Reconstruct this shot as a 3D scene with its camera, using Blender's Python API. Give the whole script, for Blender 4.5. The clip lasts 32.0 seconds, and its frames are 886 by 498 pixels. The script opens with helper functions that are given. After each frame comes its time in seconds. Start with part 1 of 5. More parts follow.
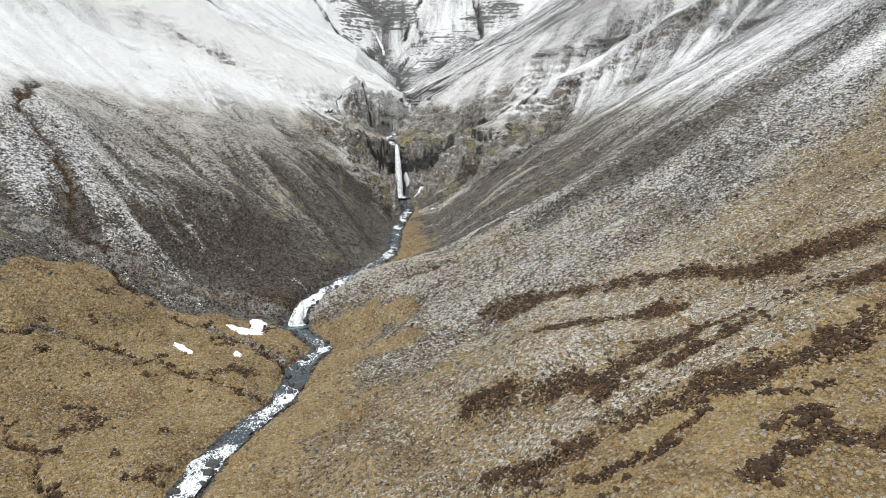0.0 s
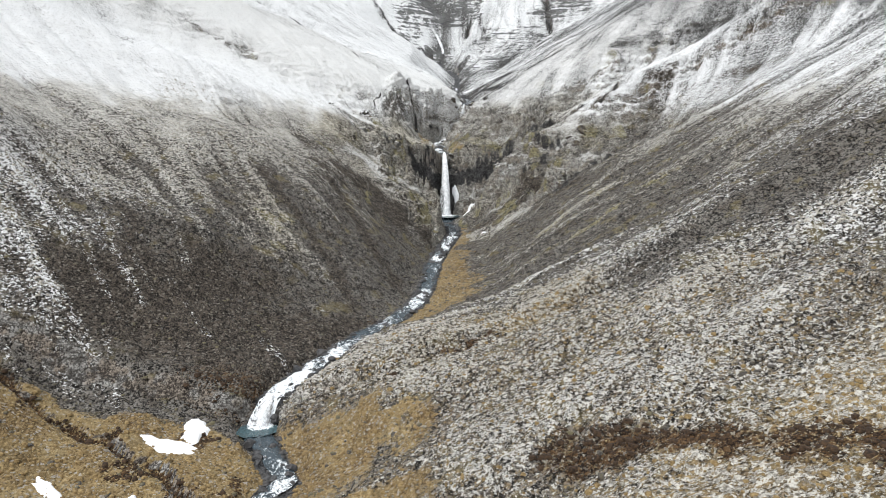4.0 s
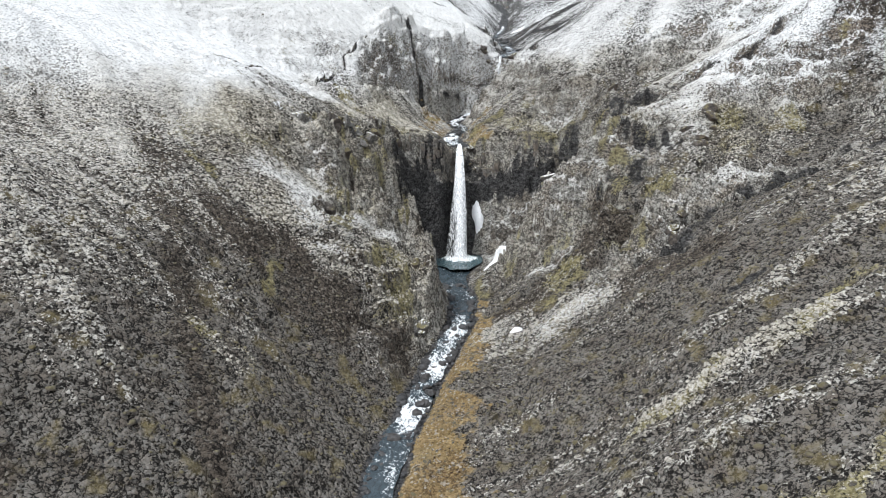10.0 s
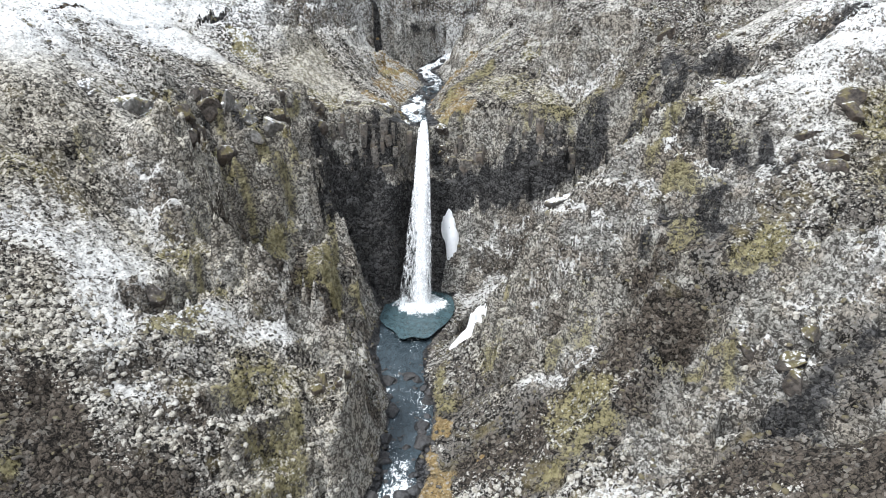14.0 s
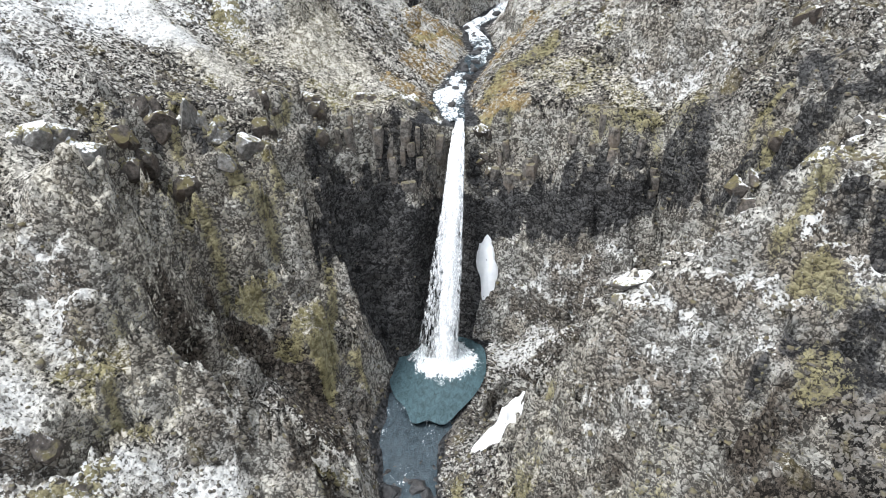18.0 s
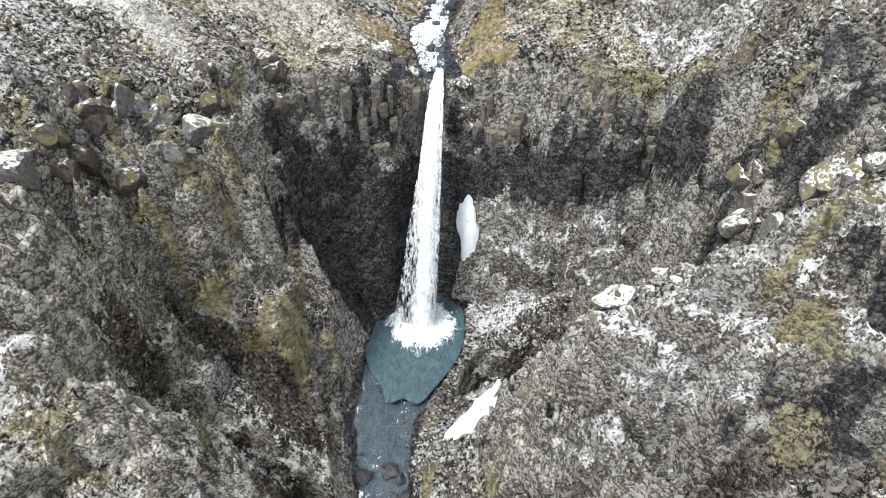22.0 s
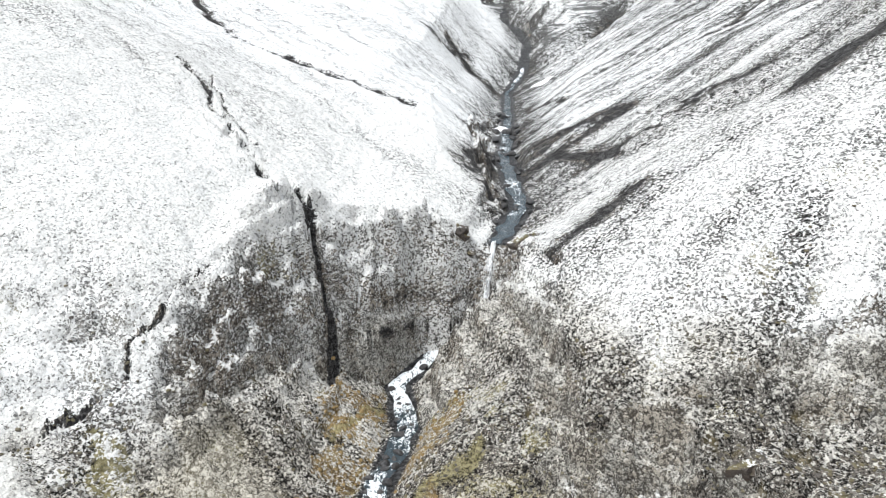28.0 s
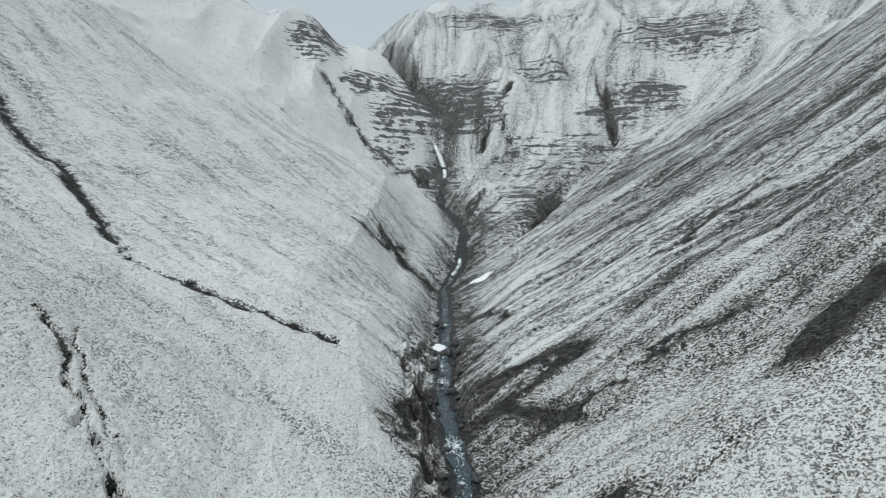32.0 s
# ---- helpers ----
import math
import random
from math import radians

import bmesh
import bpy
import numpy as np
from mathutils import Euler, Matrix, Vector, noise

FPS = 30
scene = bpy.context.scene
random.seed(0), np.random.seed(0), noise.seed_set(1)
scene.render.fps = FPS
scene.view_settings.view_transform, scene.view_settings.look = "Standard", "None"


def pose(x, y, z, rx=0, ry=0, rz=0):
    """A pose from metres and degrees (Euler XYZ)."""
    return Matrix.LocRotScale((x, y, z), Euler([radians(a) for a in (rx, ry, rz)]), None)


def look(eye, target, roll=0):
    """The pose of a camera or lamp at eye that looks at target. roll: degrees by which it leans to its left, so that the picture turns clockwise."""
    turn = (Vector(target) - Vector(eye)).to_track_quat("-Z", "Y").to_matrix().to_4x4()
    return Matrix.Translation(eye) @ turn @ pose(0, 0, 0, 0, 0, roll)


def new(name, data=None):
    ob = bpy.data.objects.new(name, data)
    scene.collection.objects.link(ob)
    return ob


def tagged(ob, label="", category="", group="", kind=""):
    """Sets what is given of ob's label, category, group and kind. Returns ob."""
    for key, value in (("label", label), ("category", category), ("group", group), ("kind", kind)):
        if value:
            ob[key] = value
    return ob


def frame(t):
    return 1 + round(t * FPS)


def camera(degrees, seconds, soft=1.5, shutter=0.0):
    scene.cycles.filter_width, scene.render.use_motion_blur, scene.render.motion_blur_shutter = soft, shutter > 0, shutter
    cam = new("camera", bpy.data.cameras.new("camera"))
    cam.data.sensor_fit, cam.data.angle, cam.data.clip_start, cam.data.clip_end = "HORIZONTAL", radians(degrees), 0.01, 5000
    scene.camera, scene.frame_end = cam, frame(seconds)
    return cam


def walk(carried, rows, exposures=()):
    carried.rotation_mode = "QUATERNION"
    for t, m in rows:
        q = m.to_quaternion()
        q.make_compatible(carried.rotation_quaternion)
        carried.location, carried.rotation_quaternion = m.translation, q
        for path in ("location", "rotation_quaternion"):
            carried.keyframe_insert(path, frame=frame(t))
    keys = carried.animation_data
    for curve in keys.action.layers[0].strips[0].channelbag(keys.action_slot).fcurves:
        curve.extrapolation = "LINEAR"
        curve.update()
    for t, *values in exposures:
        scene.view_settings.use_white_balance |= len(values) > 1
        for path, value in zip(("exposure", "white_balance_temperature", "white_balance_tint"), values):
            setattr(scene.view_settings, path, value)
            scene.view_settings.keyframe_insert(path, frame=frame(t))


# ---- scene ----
cam = camera(66.55, 32.0, soft=0.9, shutter=0.006)


def aim(x, y, z, pitch, yaw=0, roll=0):
    return pose(x, y, z, 90 + pitch, roll, yaw)


EXPOSURES = [(0, 0.37, 6330, 8), (6, 0.36, 6230, 8), (10, 0.46, 6120, 8), (13, 0.75, 6040, 8), (23, 0.86, 6050, 8), (25.4, 0.9, 6150, 8), (26.2, 1.3, 6380, 8), (26.6, 1.15, 6340, 8),
             (28.5, 0.52, 6230, 7), (29.2, 0.33, 6160, 4), (30.5, -0.04, 6060, 2), (32, -0.4, 6010, 1)]
PATH = [
    (0.0, aim(-22.87, -221.99, 13.13, -6.96, -9.76, -0.10)),
    (1.0, aim(-21.31, -215.52, 13.24, -6.92, -6.03, 0.04)),
    (2.0, aim(-19.49, -206.68, 13.18, -6.84, -5.08, 0.07)),
    (3.0, aim(-16.81, -196.45, 13.49, -6.64, -4.88, -0.08)),
    (3.5, aim(-15.28, -190.91, 14.27, -6.63, -4.85, -0.16)),
    (5.5, aim(-9.20, -166.96, 17.45, -6.38, -0.08, 0.13)),
    (6.0, aim(-8.02, -160.76, 18.44, -7.00, 0.16, 0.26)),
    (7.0, aim(-5.72, -148.33, 19.71, -7.98, 0.78, 0.42)),
    (8.0, aim(-3.90, -135.61, 20.98, -8.93, 0.94, 0.27)),
    (9.0, aim(-2.81, -122.59, 23.24, -10.11, 0.68, 0.35)),
    (10.0, aim(-1.04, -109.57, 25.84, -11.71, 0.85, 0.21)),
    (11.0, aim(0.56, -96.74, 28.24, -13.38, 0.87, 0.14)),
    (12.0, aim(2.09, -85.21, 30.31, -15.15, 0.02, 0.17)),
    (13.0, aim(3.04, -76.94, 31.73, -18.00, 0.24, 0.14)),
    (14.0, aim(4.19, -70.55, 32.46, -20.40, 1.72, 0.15)),
    (14.5, aim(4.50, -67.92, 32.84, -21.68, 2.87, 0.32)),
    (16.5, aim(4.82, -58.10, 34.43, -26.74, 6.65, 0.27)),
    (17.0, aim(5.15, -55.55, 35.28, -28.10, 7.25, 0.04)),
    (18.0, aim(5.35, -51.48, 37.42, -28.87, 7.38, -0.18)),
    (19.0, aim(5.21, -48.29, 40.27, -31.68, 7.16, -0.21)),
    (20.0, aim(5.32, -45.97, 42.69, -35.62, 7.13, 0.04)),
    (21.0, aim(5.67, -44.24, 43.77, -42.58, 7.58, -0.30)),
    (22.0, aim(5.99, -43.01, 43.88, -42.79, 7.61, -0.41)),
    (23.0, aim(6.76, -42.25, 43.91, -43.01, 8.35, -0.67)),
    (24.0, aim(6.81, -41.96, 43.90, -40.77, 8.26, -0.50)),
    (25.0, aim(7.18, -41.97, 45.74, -40.77, 8.87, -0.71)),
    (25.5, aim(7.00, -41.90, 47.25, -37.42, 8.18, -0.28)),
    (25.8, aim(7.07, -42.06, 48.01, -27.86, 7.83, 0.22)),
    (26.0, aim(7.10, -42.16, 48.48, -20.18, 7.93, 0.75)),
    (26.5, aim(7.22, -42.37, 48.88, -12.78, 6.11, 0.65)),
    (28.5, aim(7.36, -38.43, 55.32, -14.02, 1.44, -0.06)),
    (29.0, aim(7.32, -36.74, 56.65, -3.63, -1.28, -0.07)),
    (29.5, aim(7.32, -34.76, 57.72, -1.60, -1.77, -0.08)),
    (30.0, aim(7.38, -32.55, 58.88, -1.61, -1.72, -0.07)),
    (31.0, aim(7.50, -27.83, 61.19, -1.41, -1.64, -0.07)),
    (32.0, aim(7.68, -22.88, 63.51, -0.91, -1.80, -0.10)),
]
walk(cam, PATH, EXPOSURES)

# ---- daylight: overcast ----
world = bpy.data.worlds.new("overcast")
scene.world = world
world.use_nodes = True
wn, wl = world.node_tree.nodes, world.node_tree.links
sky = wn.new("ShaderNodeTexSky")
sky.sky_type, sky.sun_disc, sky.sun_elevation, sky.sun_rotation = "NISHITA", False, radians(60), radians(239)
cloud = wn.new("ShaderNodeMix")
cloud.data_type = "RGBA"
cloud.inputs[0].default_value = 0.85
cloud.inputs[7].default_value = (8.2, 8.3, 8.5, 1)
wl.new(sky.outputs[0], cloud.inputs[6])
wl.new(cloud.outputs[2], wn["Background"].inputs[0])
wn["Background"].inputs[1].default_value = 0.1
sun = new("sun", bpy.data.lights.new("sun", "SUN"))
sun.data.energy, sun.data.angle, sun.data.color = 2.15, radians(14), (1, 0.97, 0.93)
sun.matrix_world = look((0, 0, 0), (0.5, 0.3, -1))


# ---- materials ----
class Nodes:
    """A short way to write a node material."""

    def __init__(self, name):
        self.mat = bpy.data.materials.new(name)
        self.mat.use_nodes = True
        self.tree = self.mat.node_tree
        self.bsdf = self.tree.nodes["Principled BSDF"]

    def put(self, node, key, value):
        if hasattr(value, "is_output"):
            self.tree.links.new(value, node.inputs[key])
        else:
            node.inputs[key].default_value = value

    def add(self, kind, out=0, sets=(), **ins):
        node = self.tree.nodes.new("ShaderNode" + kind)
        for key, value in dict(sets).items():
            setattr(node, key, value)
        for key, value in ins.items():
            self.put(node, int(key[1:]) if key[0] == "i" and key[1:].isdigit() else key, value)
        return node.outputs[out]

    def noise(self, at, scale, detail=4.0, rough=0.55, out=0, warp=0.0):
        return self.add("TexNoise", out, Vector=at, Scale=scale, Detail=detail, Roughness=rough, Distortion=warp)

    def math(self, op, a, b=0.0, c=0.0):
        return self.add("Math", 0, {"operation": op}, i0=a, i1=b, i2=c)

    def span(self, v, a, b, lo=0.0, hi=1.0):
        return self.add("MapRange", 0, {"interpolation_type": "SMOOTHSTEP"}, i0=v, i1=a, i2=b, i3=lo, i4=hi)

    def mix(self, f, a, b):
        node = self.tree.nodes.new("ShaderNodeMix")
        node.data_type = "RGBA"
        self.put(node, 0, f)
        for k, v in ((6, a), (7, b)):
            self.put(node, k, v if hasattr(v, "is_output") else (*v, 1))
        return node.outputs[2]

    def attr(self, name):
        return self.add("Attribute", 2, {"attribute_name": name})

    def end(self, color, rough=0.9, bump=None, strength=0.5, distance=0.1, **more):
        self.put(self.bsdf, "Base Color", color if hasattr(color, "is_output") else (*color, 1))
        self.put(self.bsdf, "Roughness", rough)
        for key, value in more.items():
            self.put(self.bsdf, key.replace("_", " "), value)
        if bump is not None:
            node = self.tree.nodes.new("ShaderNodeBump")
            self.put(node, "Strength", strength)
            self.put(node, "Distance", distance)
            self.put(node, "Height", bump)
            self.tree.links.new(node.outputs[0], self.bsdf.inputs["Normal"])
        return self.mat


def ground_material():
    n = Nodes("ground")
    at = n.add("TexCoord", 3)
    big, mid = n.noise(at, 0.09, 3), n.noise(at, 0.55, 4)
    fine, grit = n.noise(at, 2.3, 5, 0.62), n.noise(at, 7.0, 4, 0.7)
    cells = n.add("TexVoronoi", 0, Vector=at, Scale=1.7, Randomness=1.0)
    stones = n.add("TexVoronoi", 1, Vector=at, Scale=4.6)
    tone = n.add("SeparateColor", 0, Color=stones)
    snow, grass, heath = n.attr("snow"), n.attr("grass"), n.attr("heath")
    rock, moss, wet, damp_shade = n.attr("rock"), n.attr("moss"), n.attr("wet"), n.attr("damp_shade")
    up = n.add("SeparateXYZ", 2, Vector=n.add("NewGeometry", 1))
    grain = n.noise(at, 15.0, 3, 0.7)
    bent = n.add("VectorMath", 0, {"operation": "ADD"}, i0=at, i1=n.add("VectorMath", 0, {"operation": "SCALE"}, i0=n.noise(at, 0.8, 4, 0.6, out=1), Scale=1.6))
    split = n.add("TexVoronoi", 0, {"feature": "DISTANCE_TO_EDGE"}, Vector=bent, Scale=0.62)
    cracks = n.math("MULTIPLY", n.span(split, 0.0, 0.05, 1, 0), n.span(mid, 0.4, 0.55))
    # stones of two sizes with dark gaps between them
    warped = n.add("VectorMath", 0, {"operation": "ADD"}, i0=at, i1=n.add("VectorMath", 0, {"operation": "SCALE"}, i0=n.noise(at, 3.0, 3, 0.6, out=1), Scale=0.35))
    gap = n.add("TexVoronoi", 0, {"feature": "DISTANCE_TO_EDGE"}, Vector=warped, Scale=2.1)
    small = n.add("TexVoronoi", 1, Vector=warped, Scale=6.5)
    stone_tone = n.add("SeparateColor", 0, Color=n.add("TexVoronoi", 1, Vector=warped, Scale=2.1))
    grains = n.math("MULTIPLY", n.math("SUBTRACT", n.add("SeparateColor", 1, Color=small), 0.5), 0.22)
    pebble = n.math("ADD", n.math("MULTIPLY", grit, 0.6), n.math("MULTIPLY", fine, 0.4))
    pebble = n.math("ADD", n.math("ADD", pebble, grains), n.math("MULTIPLY", n.math("SUBTRACT", stone_tone, 0.5), 0.16))
    pebble = n.math("SUBTRACT", pebble, n.span(gap, 0.0, 0.09, 0.12, -0.03))
    scree = n.mix(n.span(pebble, 0.41, 0.6), (0.008, 0.007, 0.006), (0.21, 0.192, 0.17))
    scree = n.mix(n.span(tone, 0.72, 0.95, 0, 0.6), scree, (0.3, 0.285, 0.26))
    scree = n.mix(n.span(mid, 0.42, 0.7, 0, 0.6), scree, n.mix(n.span(pebble, 0.42, 0.6), (0.007, 0.0055, 0.004), (0.12, 0.094, 0.072)))
    earth = n.mix(n.span(n.math("ADD", n.math("MULTIPLY", pebble, 0.75), n.math("MULTIPLY", grain, 0.25)), 0.38, 0.64), (0.008, 0.0065, 0.005), (0.125, 0.103, 0.083))
    earth = n.mix(n.span(tone, 0.86, 0.96, 0, 0.7), earth, (0.26, 0.235, 0.2))
    olive = n.mix(n.span(fine, 0.35, 0.65), (0.13, 0.105, 0.05), (0.25, 0.205, 0.1))
    scree = n.mix(n.span(n.noise(at, 0.33, 4), 0.56, 0.68, 0, 0.6), scree, olive)
    scree = n.mix(n.math("MULTIPLY", n.attr("high"), 0.8), scree, n.mix(n.span(pebble, 0.41, 0.6), (0.01, 0.01, 0.01), (0.13, 0.13, 0.127)))
    scree = n.mix(n.math("MULTIPLY", cracks, 0.4), scree, (0.02, 0.017, 0.015))
    ochre = n.mix(n.span(fine, 0.3, 0.7), (0.14, 0.092, 0.036), (0.42, 0.31, 0.155))
    ochre = n.mix(n.span(mid, 0.4, 0.68), ochre, (0.27, 0.205, 0.105))
    ochre = n.mix(n.span(n.noise(at, 0.2, 4), 0.42, 0.62, 0, 0.8), ochre, n.mix(n.span(pebble, 0.4, 0.6), (0.07, 0.042, 0.018), (0.24, 0.165, 0.08)))
    ochre = n.mix(n.span(tone, 0.86, 0.97, 0, 0.8), ochre, (0.4, 0.37, 0.33))
    tuft = n.noise(at, 4.2, 3, 0.6)
    ochre = n.mix(n.span(tuft, 0.57, 0.66, 0, 0.75), ochre, (0.075, 0.048, 0.02))
    ochre = n.mix(n.span(tuft, 0.42, 0.34, 0, 0.6), ochre, (0.5, 0.42, 0.27))
    g = n.span(n.math("ADD", grass, n.math("MULTIPLY", n.math("SUBTRACT", fine, 0.5), 0.9)), 0.35, 0.65)
    color = n.mix(g, scree, ochre)
    brush = n.mix(n.span(pebble, 0.38, 0.64), (0.013, 0.007, 0.004), (0.12, 0.068, 0.03))
    h = n.span(n.math("ADD", heath, n.math("MULTIPLY", n.math("SUBTRACT", tuft, 0.5), 2.6)), 0.36, 0.78)
    color = n.mix(h, color, brush)
    crag = n.mix(n.span(pebble, 0.4, 0.6), (0.085, 0.08, 0.074), (0.41, 0.395, 0.37))
    crag = n.mix(n.span(n.noise(at, 0.32, 4, 0.6), 0.44, 0.56, 0, 0.9), crag, n.mix(n.span(pebble, 0.4, 0.6), (0.04, 0.031, 0.025), (0.3, 0.25, 0.2)))
    bands = n.add("VectorMath", 0, {"operation": "MULTIPLY"}, i0=bent, i1=(0.16, 0.16, 1.5))
    crag = n.mix(n.span(n.noise(bands, 1.0, 4, 0.6), 0.52, 0.62, 0, 0.6), crag, (0.05, 0.042, 0.037))
    crag = n.mix(n.math("MULTIPLY", cracks, 0.75), crag, (0.02, 0.017, 0.015))
    crag = n.mix(n.math("MULTIPLY", n.attr("pale"), 0.55), crag, n.mix(n.span(pebble, 0.4, 0.6), (0.11, 0.1, 0.085), (0.53, 0.505, 0.44)))
    # near-black for wet rock, and for shade painted into caves and recesses
    slick_shade = n.mix(n.span(pebble, 0.36, 0.66), (0.007, 0.007, 0.008), (0.085, 0.083, 0.085))
    slick_shade = n.mix(n.span(n.noise(bands, 2.2, 4, 0.6), 0.44, 0.6, 0, 0.75), slick_shade, (0.005, 0.005, 0.006))
    crag = n.mix(n.span(n.math("ADD", damp_shade, n.math("MULTIPLY", n.math("SUBTRACT", fine, 0.5), 1.1)), 0.35, 0.65, 0, 0.92), crag, slick_shade)
    r = n.span(n.math("ADD", rock, n.math("MULTIPLY", n.math("SUBTRACT", mid, 0.5), 0.7)), 0.3, 0.6)
    color = n.mix(r, color, crag)
    color = n.mix(n.span(n.math("ADD", n.attr("brown"), n.math("MULTIPLY", n.math("SUBTRACT", fine, 0.5), 0.9)), 0.3, 0.65), color, earth)
    green = n.mix(n.span(fine, 0.3, 0.7), (0.13, 0.11, 0.045), (0.38, 0.34, 0.18))
    m = n.span(n.math("ADD", moss, n.math("MULTIPLY", n.math("SUBTRACT", pebble, 0.5), 1.5)), 0.42, 0.78, 0, 0.8)
    color = n.mix(m, color, green)
    gravel = n.mix(n.span(tone, 0.2, 0.9), (0.012, 0.012, 0.013), (0.075, 0.075, 0.078))
    color = n.mix(n.span(wet, 0.2, 0.8), color, gravel)
    # thin snow: it lies in dabs between stones and tussocks
    long = n.add("VectorMath", 0, {"operation": "MULTIPLY"}, i0=at, i1=(3.9, 4.3, 5.4))
    dab = n.mix(n.attr("close"), n.mix(n.attr("far"), n.noise(long, 0.56, 4, 0.6, warp=0.6), n.noise(long, 0.22, 4, 0.65, warp=0.6)), n.noise(long, 1.0, 4.5, 0.6, warp=0.6))
    level = n.math("ADD", n.math("MULTIPLY", n.math("SUBTRACT", dab, 0.5), 2.5), n.math("MULTIPLY", n.math("SUBTRACT", cells, 0.45), -0.25))
    level = n.math("ADD", level, n.math("MULTIPLY", n.math("SUBTRACT", grit, 0.5), 2.0))
    level = n.math("ADD", level, n.math("MULTIPLY", n.math("SUBTRACT", n.noise(long, 0.33, 4, 0.6), 0.5), 0.7))
    level = n.math("ADD", level, n.math("MULTIPLY", n.math("MULTIPLY", n.math("SUBTRACT", n.attr("streak"), 0.5), 0.9), n.attr("runs")))
    level = n.math("ADD", level, n.math("MULTIPLY", n.math("SUBTRACT", tone, 0.5), 0.7))
    lie = n.math("MULTIPLY", n.math("SUBTRACT", n.span(up, 0.35, 0.9), n.math("SUBTRACT", 1.0, n.math("MULTIPLY", rock, 0.55))), n.math("MULTIPLY", rock, 0.9))
    level = n.math("ADD", level, lie)
    # lava beds of the far cliffs, with snow on their treads
    cliff = n.attr("cliff")
    beds = n.noise(n.add("VectorMath", 0, {"operation": "MULTIPLY"}, i0=bent, i1=(0.045, 0.045, 0.7)), 1.0, 3, 0.6)
    torn = n.noise(n.add("VectorMath", 0, {"operation": "MULTIPLY"}, i0=bent, i1=(0.3, 0.3, 0.5)), 1.0, 4, 0.65)
    bare = n.math("ADD", n.math("MULTIPLY", n.math("SUBTRACT", beds, 0.5), 2.2), n.math("MULTIPLY", n.math("SUBTRACT", torn, 0.5), 2.4))
    bare = n.math("MULTIPLY", n.span(n.math("ADD", bare, n.math("MULTIPLY", cliff, 0.55)), 0.3, 0.42), n.span(cliff, 0.03, 0.2))
    color = n.mix(bare, color, n.mix(n.span(pebble, 0.36, 0.66), (0.022, 0.022, 0.022), (0.2, 0.197, 0.19)))
    cover = n.span(n.math("ADD", n.math("SUBTRACT", snow, 0.5), level), -0.04, 0.07)
    cover = n.math("MULTIPLY", cover, n.math("SUBTRACT", 1.0, n.math("MULTIPLY", bare, 0.93)))
    white = n.mix(n.span(grit, 0.25, 0.7), (0.66, 0.655, 0.64), (0.86, 0.865, 0.87))
    white = n.mix(n.attr("pale"), white, n.mix(n.span(pebble, 0.36, 0.64), (0.19, 0.17, 0.135), (0.56, 0.525, 0.45)))
    # stones and blades that stand out of the snow
    speck = n.add("TexVoronoi", 0, Vector=at, Scale=2.6)
    poke = n.math("MULTIPLY", n.span(n.math("ADD", speck, n.math("MULTIPLY", n.math("SUBTRACT", grain, 0.5), 0.5)), 0.42, 0.22), n.math("MULTIPLY", n.span(snow, 0.7, 1.0, 1.0, 0.4), n.span(n.noise(at, 0.5, 3), 0.36, 0.6, 0.25, 0.75)))
    cover = n.math("MULTIPLY", cover, n.math("SUBTRACT", 1.0, poke))
    # a thin dusting between the dabs where snow is plenty
    dust = n.math("MULTIPLY", n.math("MULTIPLY", n.span(snow, 0.5, 0.95, 0, 0.62), n.span(grit, 0.36, 0.6, 0.35, 1.0)), n.math("SUBTRACT", 1.0, n.math("MAXIMUM", n.math("MAXIMUM", bare, n.math("MULTIPLY", r, 0.85)), n.span(damp_shade, 0.1, 0.5))))
    cover = n.math("MAXIMUM", cover, dust)
    color = n.mix(n.math("MULTIPLY", cover, n.span(snow, 0.02, 0.1)), color, white)
    bumps = n.math("ADD", n.math("MULTIPLY", fine, 0.9), n.math("ADD", n.math("MULTIPLY", grit, 0.35), n.math("MULTIPLY", split, 0.8)))
    bumps = n.math("ADD", bumps, n.math("MULTIPLY", dab, 0.5))
    bumps = n.math("ADD", bumps, n.math("ADD", n.span(gap, 0.0, 0.3, 0.0, 0.35), grains))
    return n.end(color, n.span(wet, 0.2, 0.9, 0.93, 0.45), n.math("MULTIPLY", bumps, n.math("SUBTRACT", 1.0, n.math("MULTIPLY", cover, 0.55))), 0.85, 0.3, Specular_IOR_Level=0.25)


def rock_material(name, dark, light, snowy=0.0, lichen=0.0, rough=0.85):
    n = Nodes(name)
    at = n.add("NewGeometry", 0)
    shift = n.add("ObjectInfo", 5)
    fine, mid = n.noise(at, 4.0, 6, 0.65), n.noise(at, 0.9, 4)
    color = n.mix(n.span(fine, 0.3, 0.72), dark, light)
    color = n.mix(n.span(mid, 0.45, 0.7, 0, 0.6), color, [0.5 * (a + b) * k for a, b, k in zip(dark, light, (1.15, 0.95, 0.8))])
    color = n.mix(n.math("MULTIPLY", shift, 0.35), color, dark)
    up = n.add("SeparateXYZ", 2, Vector=n.add("NewGeometry", 1))
    if lichen:
        color = n.mix(n.span(n.math("ADD", n.math("MULTIPLY", up, 0.35), mid), 0.66, 0.85, 0, lichen), color, (0.24, 0.21, 0.07))
    if snowy:
        color = n.mix(n.span(n.math("ADD", n.math("MULTIPLY", up, 0.5), fine), 1.02 - 0.3 * snowy, 1.12 - 0.3 * snowy), color, (0.76, 0.77, 0.79))
    return n.end(color, rough, n.math("ADD", fine, mid), 0.9, 0.12)


